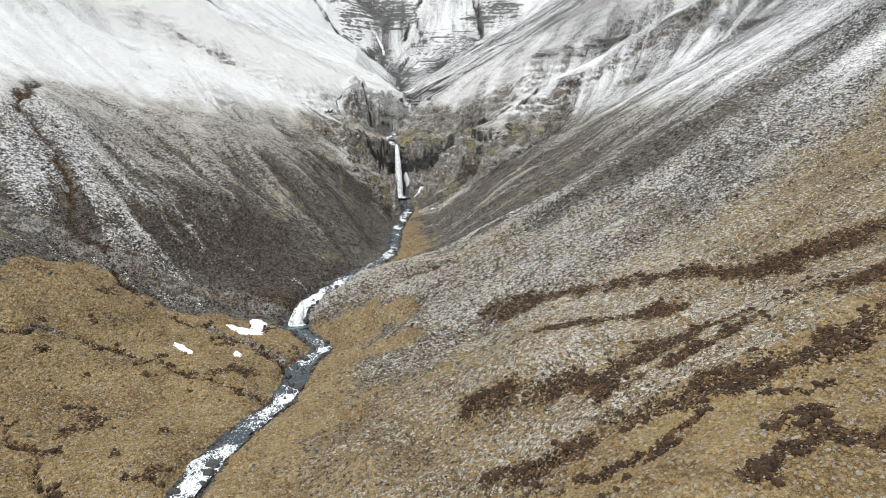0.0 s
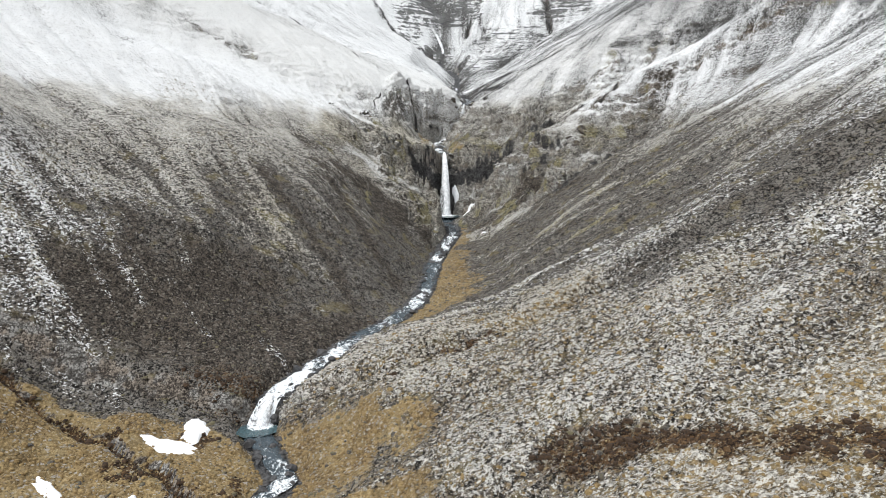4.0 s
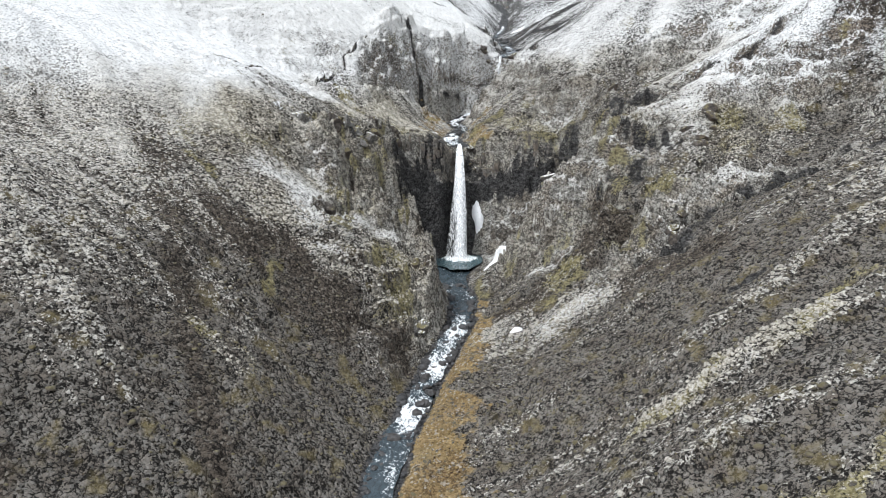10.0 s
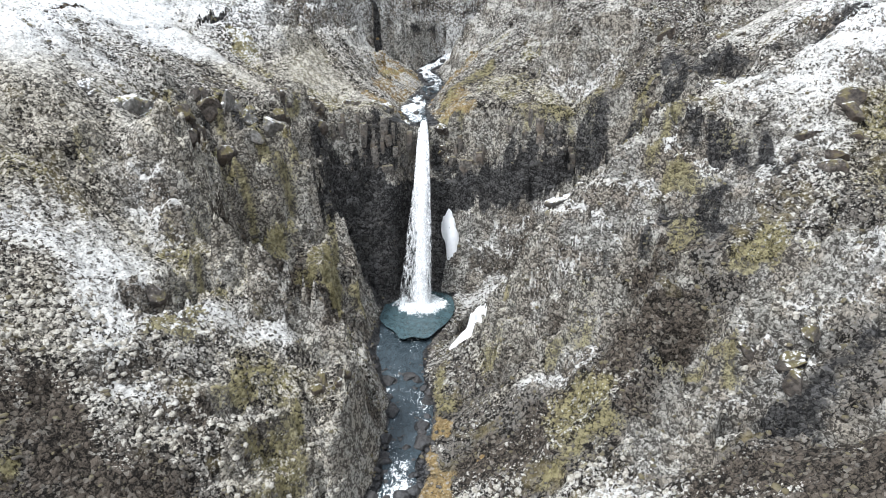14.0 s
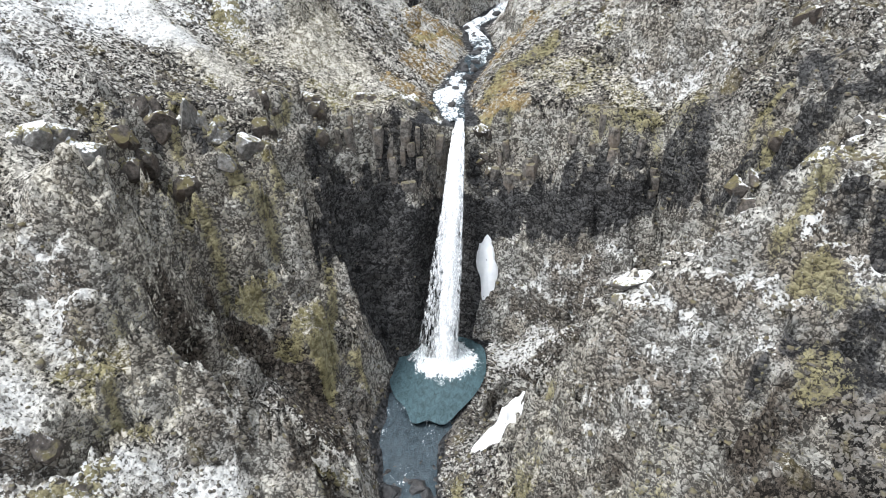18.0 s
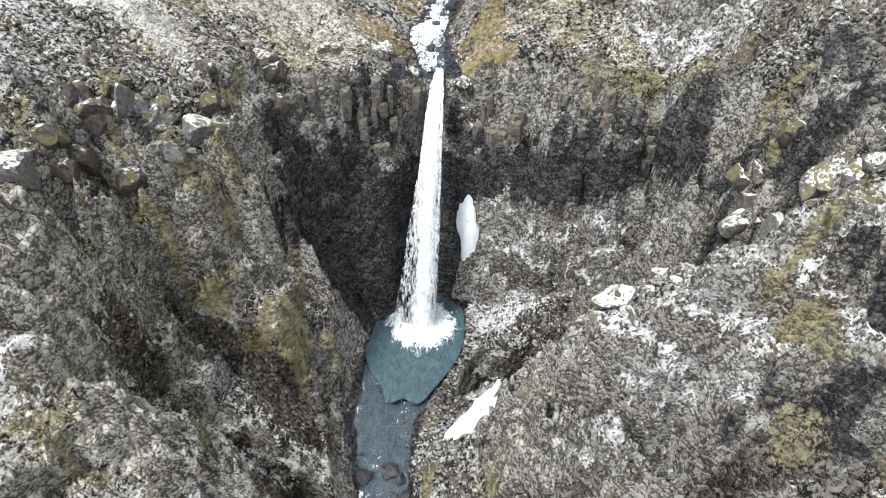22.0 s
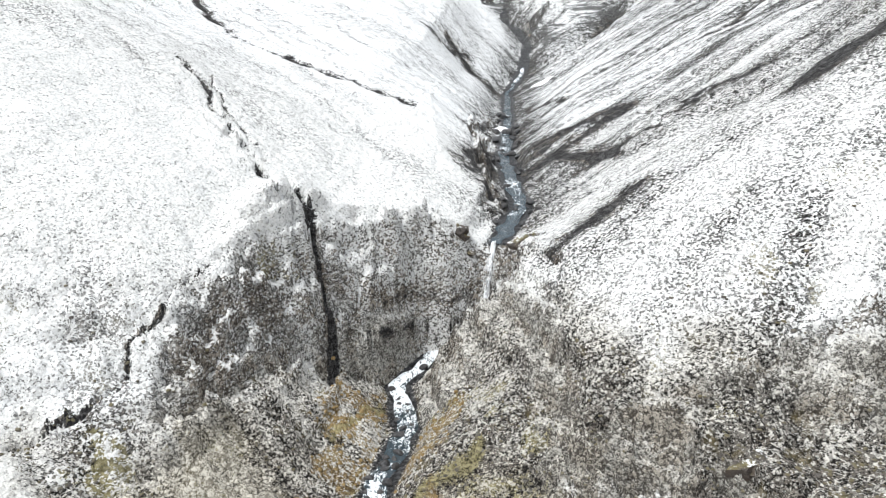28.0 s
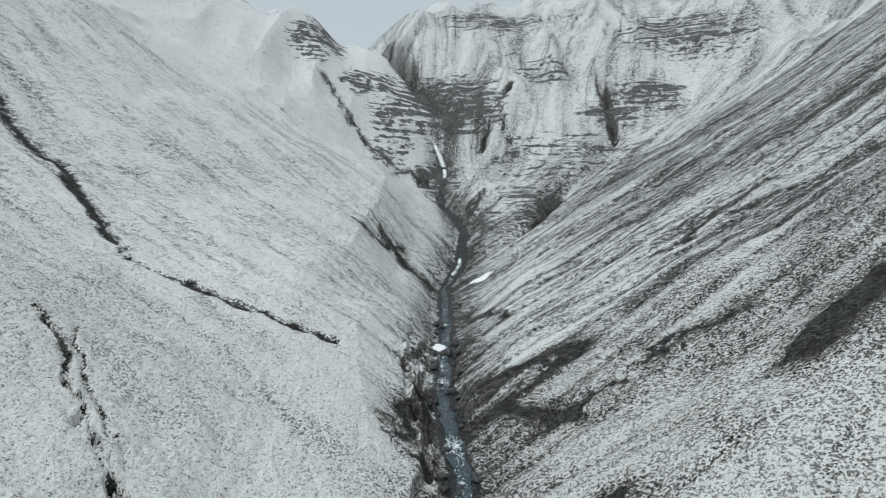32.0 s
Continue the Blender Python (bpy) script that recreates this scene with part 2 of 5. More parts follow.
def water_material(name, deep, foamy):
    n = Nodes(name)
    at = n.add("TexCoord", 3)
    foam = n.attr("foam")
    f = n.noise(n.add("VectorMath", 0, {"operation": "MULTIPLY"}, i0=at, i1=(1.5, 0.8, 1.0)), 2.0, 5, 0.65, warp=0.9)
    f2 = n.noise(at, 8.0, 4, 0.65)
    m = n.span(n.math("ADD", n.math("ADD", foam, n.math("MULTIPLY", n.math("SUBTRACT", f, 0.5), 2.0)), n.math("MULTIPLY", n.math("SUBTRACT", f2, 0.5), 1.3)), 0.42, 0.72)
    color = n.mix(m, n.mix(n.span(f, 0.3, 0.7), deep, [v * 1.9 for v in deep]), foamy)
    return n.end(color, n.math("MULTIPLY_ADD", m, 0.5, 0.12), n.math("ADD", f, f2), 0.6, 0.12)


def fall_material():
    n = Nodes("falling_water")
    at = n.add("TexCoord", 3)
    tall = n.add("VectorMath", 0, {"operation": "MULTIPLY"}, i0=at, i1=(3.2, 3.2, 0.22))
    f, f2 = n.noise(tall, 1.2, 4, 0.5), n.noise(tall, 3.0, 3, 0.5)
    thin = n.attr("thin")
    color = n.mix(n.span(f, 0.28, 0.55), (0.8, 0.83, 0.86), (0.95, 0.955, 0.96))
    a = n.span(n.math("SUBTRACT", n.math("ADD", n.math("MULTIPLY", f, 0.7), n.math("MULTIPLY", f2, 0.6)), thin), 0.0, 0.42)
    n.put(n.bsdf, "Alpha", a)
    return n.end(color, 0.5, f2, 0.4, 0.1)


GROUND = ground_material()
DARK_ROCK = rock_material("wet_basalt", (0.016, 0.016, 0.018), (0.09, 0.088, 0.088), rough=0.5)
GREY_ROCK = rock_material("weathered_basalt", (0.07, 0.066, 0.06), (0.27, 0.26, 0.245), snowy=0.5, lichen=0.7)
COLUMN_ROCK = rock_material("column_basalt", (0.045, 0.04, 0.036), (0.3, 0.275, 0.245), lichen=0.3)
BROWN_ROCK = rock_material("brown_basalt", (0.03, 0.025, 0.022), (0.15, 0.128, 0.11), snowy=0.25, lichen=0.4)
WATER = water_material("stream_water", (0.03, 0.042, 0.05), (0.82, 0.85, 0.87))
POOL = water_material("pool_water", (0.042, 0.07, 0.078), (0.82, 0.86, 0.87))
PALE_STONE = rock_material("pale_stone", (0.14, 0.128, 0.1), (0.48, 0.445, 0.37))
STONE = rock_material("scree_stone", (0.03, 0.026, 0.022), (0.2, 0.18, 0.16), snowy=0.0, lichen=0.3)
FALL = fall_material()


def snow_material():
    n = Nodes("old_snow")
    at = n.add("TexCoord", 3)
    f = n.noise(at, 1.2, 4)
    return n.end(n.mix(n.span(f, 0.3, 0.7), (0.86, 0.87, 0.88), (0.95, 0.95, 0.95)), 0.7, n.noise(at, 6, 4), 0.25, 0.06)


SNOW = snow_material()


def turf_material(name, dark, light):
    n = Nodes(name)
    at = n.add("NewGeometry", 0)
    f = n.noise(at, 5.0, 5, 0.65)
    return n.end(n.mix(n.span(f, 0.3, 0.7), dark, light), 0.95, f, 0.8, 0.1)


BRUSH = turf_material("heather", (0.012, 0.007, 0.004), (0.075, 0.042, 0.02))
PALE_TURF = turf_material("pale_turf", (0.2, 0.18, 0.14), (0.62, 0.59, 0.53))
STRAW = turf_material("dry_grass", (0.13, 0.08, 0.03), (0.36, 0.26, 0.12))

# ---- the lie of the land: stream beds and cross sections ----
def hash2(ix, iy, seed):
    h = (ix.astype(np.int64) * 374761393 + iy.astype(np.int64) * 668265263 + seed * 974711) & 0xFFFFFFFF
    h = ((h ^ (h >> 13)) * 1274126177) & 0xFFFFFFFF
    return ((h ^ (h >> 16)) & 0xFFFF) / 65535.0


def vnoise(x, y, seed=0):
    """Smooth value noise, -1 to 1."""
    ix, iy = np.floor(x), np.floor(y)
    fx, fy = x - ix, y - iy
    fx, fy = fx * fx * (3 - 2 * fx), fy * fy * (3 - 2 * fy)
    a, b = hash2(ix, iy, seed), hash2(ix + 1, iy, seed)
    c, d = hash2(ix, iy + 1, seed), hash2(ix + 1, iy + 1, seed)
    return 2 * (a + (b - a) * fx + (c - a) * fy + (a - b - c + d) * fx * fy) - 1


def fbm(x, y, octaves=4, seed=0):
    out, amp, norm = 0 * x, 1.0, 0.0
    for o in range(octaves):
        out, norm = out + amp * vnoise(x, y, seed + o), norm + amp
        x, y, amp = x * 2.03 + 17.3, y * 2.03 - 9.1, amp * 0.5
    return out / norm


def smooth(v, a, b):
    f = np.clip((v - a) / (b - a), 0, 1)
    return f * f * (3 - 2 * f)


# stream: y, x, z of the bed; lower gorge, middle terrace, upper valley
BED_A = [(-330, -62, -33), (-230, -50, -24), (-162, -36.2, -16.4), (-154.7, -34.4, -15.6), (-148.6, -31.6, -15), (-143.4, -28.6, -14.5),
         (-133.7, -26.7, -13.5), (-126.4, -23.8, -12.8), (-122, -25.6, -12.3), (-117, -28, -12), (-115.2, -28, -11.8), (-113.4, -27, -9.5),
         (-107, -24.2, -8.5), (-99, -20, -7.4), (-92.5, -16.5, -6.8), (-89, -14, -6.5), (-83, -11, -5.9), (-76, -9, -5.2), (-67, -7.6, -4.3),
         (-54, -6, -2.9), (-44, -3.7, -1.7), (-32, -0.2, 0.6), (-24, 0.2, 1.6), (-20.8, -0.8, 2), (-17, -1.6, 2.5), (-13, -0.8, 2.9), (-9, 0, 3.2), (30, 0, 3.4)]
BED_B = [(-40, 0, 19.2), (1, 0, 20), (6, -1.6, 21), (16, 0.5, 22.2), (24, -1.0, 23.2), (29, 2.5, 25.0), (33, 7.5, 26.6), (80, 9, 27)]
BED_C = [(0, 8, 35), (33, 8.8, 36.1), (44.6, 12.2, 38), (54, 11.3, 39.8), (69, 10.6, 42), (98, 12, 45.5), (148, 13.5, 50.5), (165, 18, 56), (190, 21, 65), (236, 14, 82), (270, 18, 112), (350, -20, 150), (420, -47, 172)]
# cross sections: y, then distance from the stream and height over its bed, seven times
LEFT_A = [
    (-330, 3, .3, 10, 1.5, 25, 4, 45, 9, 70, 18, 110, 36, 260, 120),
    (-165, 3, .3, 8, 1, 16, 2.5, 28, 5, 52, 14, 88, 32, 240, 120),
    (-124, 2.5, .3, 8, 1, 14, 2.2, 19, 3.5, 34, 12, 68, 31, 220, 115),
    (-112, 2.5, .3, 6, 1.2, 11, 3.2, 18, 5, 31, 10.5, 58, 28, 220, 115),
    (-103, 2.5, .3, 6, 1.2, 11, 3, 19, 6.6, 36, 17, 60, 31, 220, 115),
    (-90, 2.5, .3, 5, 1.5, 9, 3.2, 14, 6, 25, 14.5, 50, 28, 220, 115),
    (-72, 2.5, .3, 5, 1.8, 10, 6, 22, 13.5, 40, 21.5, 56, 28, 220, 115),
    (-50, 2.3, .3, 5, 2.5, 9, 6, 22, 16.5, 40, 25.5, 60, 32, 220, 115),
    (-36, 2, .3, 3.2, 3.0, 8, 7.5, 16, 14, 22, 17.5, 44, 27, 220, 115),
    (-27, 1.8, .3, 3.5, 5.2, 5, 7.5, 11, 11.5, 20, 17.5, 38, 29, 220, 118),
    (-18, 2, .3, 5, 3.2, 8, 6.3, 13.4, 13.2, 15.2, 20, 24, 24, 220, 115),
    (-8, 3.8, .2, 5.5, 2.6, 7.5, 7.5, 9.5, 14.5, 13, 18.5, 40, 32, 220, 120)]
RIGHT_A = [
    (-330, 3, .3, 12, 2, 35, 10, 60, 20, 90, 34, 130, 55, 260, 140),
    (-155, 3, .3, 12, 1.5, 25, 5, 47, 16, 72, 28, 110, 50, 260, 140),
    (-124, 2.5, .3, 8, 3, 27, 12.5, 45, 20, 70, 34, 110, 58, 240, 135),
    (-110, 2.5, .3, 7, 3, 25, 8.5, 31, 10.8, 41, 16, 70, 31, 240, 135),
    (-94, 2.5, .3, 6, 1.2, 18, 4.6, 36, 13.5, 56, 25, 90, 46, 240, 135),
    (-80, 2.5, .3, 5, .8, 13, 3, 30, 14, 52, 27, 90, 48, 240, 135),
    (-58, 2.5, .3, 5, .8, 11, 2.4, 26, 13.5, 50, 26, 90, 48, 240, 135),
    (-38, 2.2, .3, 5, .9, 9, 2.0, 20, 11.4, 40, 22, 56, 29, 240, 135),
    (-27, 2.2, .3, 4, 1, 7, 3.2, 16, 10.5, 22, 16, 37, 23, 240, 135),
    (-17, 2.6, .3, 4, .8, 6.3, 2.2, 11.3, 10.4, 15, 14.6, 21.5, 20.6, 240, 135),
    (-9, 4, .2, 6, 1.2, 11, 4, 15, 7.8, 20, 15.5, 27, 22.5, 240, 138)]
LEFT_B = [
    (-40, 2.5, .4, 6, 1.6, 12, 2.2, 18, 4.2, 30, 9, 50, 18, 220, 100),
    (0, 2.2, .4, 5, 1.9, 9, 2.6, 16, 6, 28, 12, 50, 20, 220, 100),
    (10, 2.2, .4, 5, 2, 9, 6, 15, 12, 26, 17, 50, 26, 220, 100),
    (24, 2.2, .4, 7, 1.8, 10, 4, 13, 12, 20, 18, 50, 30, 220, 104),
    (40, 2.2, .4, 8, 1.8, 12, 4, 15, 9, 22, 15, 50, 28, 220, 104)]
RIGHT_B = [
    (-40, 2.5, .4, 6, 1.2, 12, .8, 16, 1.2, 22, 4.5, 32, 9.5, 230, 120),
    (0, 2.5, .4, 5, 2, 11, 2.2, 15, 1.6, 20, 4.5, 30, 9.5, 230, 120),
    (12, 2.0, .4, 4, 2, 8, 5, 14, 9.5, 22, 14, 34, 20, 230, 122),
    (28, 2.0, .4, 4, 4, 7, 8, 11, 13, 18, 17, 34, 25, 230, 124),
    (40, 2.0, .4, 4, 4, 7, 8, 11, 13, 18, 17, 34, 25, 230, 124)]
LEFT_C = [
    (0, 2, .4, 4, 2.5, 9, 4, 17, 5.4, 27, 11.4, 60, 26, 260, 150),
    (36, 2, .4, 4, 2.5, 9, 4, 17, 5.4, 27, 11.4, 60, 26, 260, 150),
    (70, 2.5, .4, 6, 5, 12, 9.5, 25, 14, 44, 18.3, 85, 35, 260, 150),
    (110, 2.5, .4, 6, 4, 11, 8, 19, 15, 50, 25, 78, 36, 260, 150),
    (144, 3, .4, 6, 3, 11, 7, 20, 18, 50, 33, 80, 48, 260, 165),
    (236, 3, .4, 8, 4, 18, 11, 30, 19, 54, 28, 90, 48, 260, 170),
    (420, 3, .4, 8, 6, 16, 14, 40, 22, 70, 42, 120, 62, 260, 130)]
RIGHT_C = [
    (0, 2, .4, 4, 2, 10, 5.6, 18, 10, 30, 17, 45, 27, 260, 150),
    (36, 2, .4, 4, 2, 10, 5.6, 18, 10, 30, 17, 45, 27, 260, 150),
    (75, 2.5, .4, 5, 2, 12, 7, 24, 13, 49, 25, 66, 36, 260, 160),
    (144, 3, .4, 9, 2.4, 18, 9, 28, 15, 50, 29, 80, 47, 260, 160),
    (170, 3, .4, 8, 4, 18, 9, 30, 15, 50, 27, 80, 44, 260, 150),
    (236, 3, .4, 10, 3, 30, 7, 50, 10, 70, 13, 100, 30, 260, 150),
    (300, 3, .4, 10, 6, 30, 16, 50, 24, 80, 30, 140, 60, 260, 130),
    (420, 3, .4, 12, 8, 30, 26, 45, 38, 120, 42, 200, 52, 260, 90)]


def bed(rows, y):
    r = np.array(rows, float)
    return np.interp(y, r[:, 0], r[:, 1]), np.interp(y, r[:, 0], r[:, 2])


def flank(rows, y, d):
    """Height over the bed at the distance d, for arrays of one shape."""
    r = np.array(rows, float)
    dk = [np.interp(y, r[:, 0], r[:, 1 + 2 * k]) for k in range(7)]
    zk = [np.interp(y, r[:, 0], r[:, 2 + 2 * k]) for k in range(7)]
    out = 0 * d
    for k in range(6):
        f = np.clip((d - dk[k]) / np.maximum(dk[k + 1] - dk[k], 0.1), 0, None if k == 5 else 1)
        out = out + f * (zk[k + 1] - zk[k])
    return out + zk[0] * smooth(d, dk[0] * 0.7, dk[0])


def side(beds, left, right, x, y):
    cx, cz = bed(beds, y)
    d = x - cx
    return cz + np.where(d < 0, flank(left, y, -d), flank(right, y, d))


def rim(x):
    """y of the brink of the great fall's cliff."""
    return np.interp(x, (-30, -18, -14, -10, -6, -3, -1.2, 0, 6, 15, 19, 23, 40), (-16, -13, -9, -4.4, -2.7, -1.9, 0.7, 1.2, 0.6, -1.6, -4, -9, -16))


def rim_up(x):
    """y of the brink of the small fall's cliff."""
    return np.interp(x, (-30, -14, -8, 0, 7, 10, 13, 18, 40), (16, 22, 27, 31, 33.5, 33.2, 31, 24, 8))


# broad swells and hollows of the slopes: x, y, half widths, rise
SWELLS = [(-38, -57, 13, 11, 3.2), (-17, -22.5, 2.6, 2.4, 3.6), (-24, -22, 5, 4, 1.8), (-8, -15.6, 2.1, 2.0, 4.0), (-12, -13.2, 1.8, 1.6, 2.6), (24, -1, 5, 4, 3.2),
          (22, -37, 7, 8, -2.4), (42, -29, 11, 9, -3.6), (12, -60, 12, 9, -1.6), (-5, -157, 9, 8, 3.0), (19, -163, 9, 7, -2.4), (-2, -188, 9, 8, 2.0),
          (-2, -111, 6, 6, -1.6), (-82, -12, 22, 18, -6.0), (-54, -86, 12, 12, -4.4), (-54, -114, 6, 5, 2.0), (-16.5, -22, 2.2, 2, 2.2), (-19, -99, 5, 5, 1.5), (-9.5, 21, 4, 4, 2.4), (-2, 338, 24, 30, 24), (-45, 285, 12, 14, 8)]


def land(x, y, fine=True):
    w = 1.2 * fbm(x / 9, y / 9, 3, 5)
    keep = smooth(np.abs(x - bed(BED_A, y)[0]), 4, 12)
    a = side(BED_A, LEFT_A, RIGHT_A, x + 0.5 * w * keep, y)
    b = side(BED_B, LEFT_B, RIGHT_B, x, y)
    c = side(BED_C, LEFT_C, RIGHT_C, x, y)
    yy = y + 0.9 * fbm(x / 3.5, y / 3.5, 3, 11) * smooth(np.abs(x), 1, 4)
    # upper cliff of the great fall is steep, the lower part set forward
    t1 = 1 + (yy - rim(x)) / np.interp(x, (-14, -8, 8, 16), (5, 6.6, 6.6, 5.4))
    s1 = np.interp(t1, (0, 0.1, 0.35, 0.52, 0.62, 0.85, 0.93, 1.0), (0, 0.05, 0.30, 0.44, 0.6, 0.76, 0.97, 1.0))
    t2 = 1 + (yy - rim_up(x)) / np.interp(x, (-16, -8, -3, 1, 11, 14), (10, 8, 6, 2.6, 3, 6))
    wide = smooth(np.abs(x + 0.5), 11, 17)
    s2 = np.interp(t2, (0, 0.12, 0.35, 0.45, 0.62, 0.72, 1.0), (0, 0.30, 0.42, 0.66, 0.74, 0.9, 1.0))
    s2 = s2 * (1 - wide) + wide * np.clip((y + 4 - 0.2 * np.abs(x)) / 44, 0, 1)
    z = np.maximum(a, 0 * a - 60)
    z = np.where(b > a, a + (b - a) * s1, np.where(t1 > 1, np.minimum(a, b + 0 * a) + (a - np.minimum(a, b)) * np.exp(-np.clip(t1 - 1, 0, 9)), a))
    z = np.where(c > z, z + (c - z) * s2, z + (c - z) * smooth(y, 20, 60))
    # ribbed headwall
    ridge = 1 - 2 * np.abs(vnoise(x / 34 + 0.3, y / 60, 45)) + 0.5 * (1 - 2 * np.abs(vnoise(x / 15, y / 28, 46)))
    for cx, cy, rx, ry, rise in SWELLS:
        z = z + rise * np.exp(-((x - cx) / rx) ** 2 - ((y - cy) / ry) ** 2) * smooth(channel(x, y, z), 0.5, 4)
    return z + smooth(y, 190, 245) * (1 - smooth(y, 385, 415)) * 6.0 * ridge


# ---- ways of water and of bare ground over the slopes ----
def off_line(x, y, pts):
    """Distance from a line of points in plan."""
    best = np.full(x.shape, 1e9)
    for (ax, ay), (bx, by) in zip(pts[:-1], pts[1:]):
        dx, dy = bx - ax, by - ay
        f = np.clip(((x - ax) * dx + (y - ay) * dy) / (dx * dx + dy * dy), 0, 1)
        best = np.minimum(best, np.hypot(x - ax - f * dx, y - ay - f * dy))
    return best


GULLIES = [
    (0.9, 1.1, [(-77, -78), (-75.5, -85), (-75, -93), (-69.2, -98.6), (-63.2, -105), (-61.3, -110.5), (-55.6, -114.4), (-50.4, -119.9), (-44.6, -122), (-35, -126), (-29, -134)]),
    (0.45, 0.5, [(-66, -133), (-60, -139.5), (-55.4, -135.5), (-49.6, -134), (-43.4, -135.3), (-35.3, -140.5), (-30, -144)]),
    (0.5, 0.6, [(-58, -148), (-54.9, -152), (-49, -158.4), (-46, -162.5), (-42, -170)]),
    (0.4, 0.45, [(-31, 46), (-27.2, 43.6), (-23.2, 37.7), (-19.8, 33.8), (-16.2, 29.5)]),
    (0.28, 0.3, [(-27, 46), (-20, 36), (-16, 31.5)]),
    (0.65, 0.9, [(-16.2, 29.5), (-13, 27), (-9, 23.5), (-5.5, 18)]),
    (2.4, 0.6, [(-95, 130), (-74.7, 112), (-56.8, 98.6)]),
    (1.5, 0.5, [(-56.8, 98.6), (-46, 87), (-39.9, 80), (-32.6, 71.5)]),
    (0.95, 0.4, [(-32.6, 71.5), (-21.8, 67), (-11.7, 64.5), (-2.9, 63.3)]),
    (0.16, 0.2, [(-34, -14), (-25.4, -8.4), (-24, -1), (-18.9, 5.3), (-16, 14)]),
    (0.25, 0.35, [(8, -106), (2, -110), (-4, -114), (-10, -116), (-15, -117)]),
]
# the way water would run: unit vectors downhill on a coarse net
FLOW_X, FLOW_Y = np.arange(-260, 261, 2.0), np.arange(-320, 441, 2.0)


def downhill():
    z = land(*np.meshgrid(FLOW_X, FLOW_Y))
    for _ in range(4):
        z = (z + np.roll(z, 1, 0) + np.roll(z, -1, 0) + np.roll(z, 1, 1) + np.roll(z, -1, 1)) / 5
    gy, gx = np.gradient(z, FLOW_Y, FLOW_X)
    size = np.hypot(gx, gy) + 0.05
    return -gx / size, -gy / size


def fall_lines(x, y, cell, seed, step=1.4, count=11):
    """Noise drawn out along the fall line, about -1 to 1."""
    dx, dy = DOWN
    total = vnoise(x / cell, y / cell, seed)
    for way in (step, -step):
        px, py = x, y
        for k in range(count):
            i = np.clip(((px + 260) / 2 + 0.5).astype(int), 0, len(FLOW_X) - 1)
            j = np.clip(((py + 320) / 2 + 0.5).astype(int), 0, len(FLOW_Y) - 1)
            px, py = px + way * dx[j, i], py + way * dy[j, i]
            total = total + (1 - k / count) * vnoise(px / cell, py / cell, seed)
    return np.clip(total / (2.6 * total.std()), -1, 1)


# spurs (rising) and clefts (sinking) round the great fall
FORMS = [
    (0.6, 1.8, [(11.8, -18.3), (14.6, -18.8), (17.4, -18.2), (20.3, -17.2), (23.4, -15)]),
    (-2.6, 2.0, [(5.4, -12), (10, -10.5), (15, -11.5), (19, -13.2)]),
    (-2.2, 0.55, [(10.2, -19.8), (13.8, -21.6), (17, -24.1), (19.2, -26.8)]),
    (-1.8, 0.5, [(20.2, -21.4), (21.8, -22.9), (24, -24.6)]),
    (1.2, 1.4, [(9.7, -20.6), (13, -24.4), (17, -27)]),
    (2.2, 1.2, [(-10.9, -11.4), (-8.5, -11), (-6.2, -11.4), (-4.4, -14.6), (-3.6, -18)]),
    (-2.4, 1.3, [(-12.8, -22.6), (-9.9, -22.4), (-7.1, -23.6), (-3.4, -25)]),
    (1.8, 1.3, [(-12.4, -27), (-8, -26.6), (-5.2, -27.4), (-3.2, -28.5), (-3.4, -33)]),
    (-2.0, 0.5, [(-14.6, -17.6), (-12.8, -15.2), (-10.7, -12.6)]),
    (-1.7, 0.5, [(-16.6, -32.6), (-14.7, -31.1), (-13.2, -28.6)]),
    (-2.8, 0.7, [(-17.7, -14.4), (-17.6, -16.6), (-17.2, -18.6)]),
    (-2.0, 0.8, [(-16, -14.4), (-15.6, -16.4), (-14.5, -15.8)]),
    (-2.4, 0.7, [(15.4, -3.0), (16.2, -4.2), (15.4, -5.2)]),
    (-2.2, 0.6, [(21.9, -10.9), (20.8, -12.4), (19.4, -14.4)]),
    (-1.8, 0.6, [(23.2, 0.2), (24.5, -2.2), (26.4, -3.2)]),
    (-1.6, 0.5, [(-4.9, -35.3), (-5.3, -38)]),
    (1.4, 1.5, [(20.5, -33.6), (24, -34.4)]),
    (-1.7, 0.7, [(20.4, -36.9), (23.3, -40.4), (27, -41.6)]),
    (-1.5, 0.6, [(18.2, -31.3), (20.1, -30.2)]),
    (-1.8, 0.8, [(28.6, -35.8), (31, -37.2), (36, -38)]),
]
# spurs and gullies of the headwall
FORMS_FAR = [(2.6, 5, [(52, 270), (36, 250), (27, 226)]), (2.2, 6, [(27, 206), (31, 204)]), (-3, 4, [(80, 239), (55, 200), (38, 172)]), (-2, 1.3, [(36, 262), (33, 252)]),
             (-2.5, 1.6, [(83, 266), (84, 241)]), (-2, 1.2, [(50, 272), (40, 268)]), (-2.2, 3, [(10, 300), (12, 275)]), (2, 5, [(70, 300), (62, 262)]), (2, 4, [(110, 290), (100, 262)])]
HEATH = [
    (1.9, [(44, -175), (29.3, -166), (23, -161.4), (14.7, -154.7), (6, -143.3), (-1.4, -138.4)]),
    (2.1, [(40, -182), (22.2, -174.2), (16.7, -170.3), (10.7, -167), (2.3, -168), (-3, -165.6), (-9.2, -163)]),
    (2.0, [(36, -186), (17, -180), (9.6, -180), (2.8, -176.8), (-3.5, -175.9), (-10, -173.5)]),
    (1.2, [(11, -160), (4, -157), (0, -154)]),
    (1.0, [(20, -171), (8, -171.5), (0, -170)]),
]


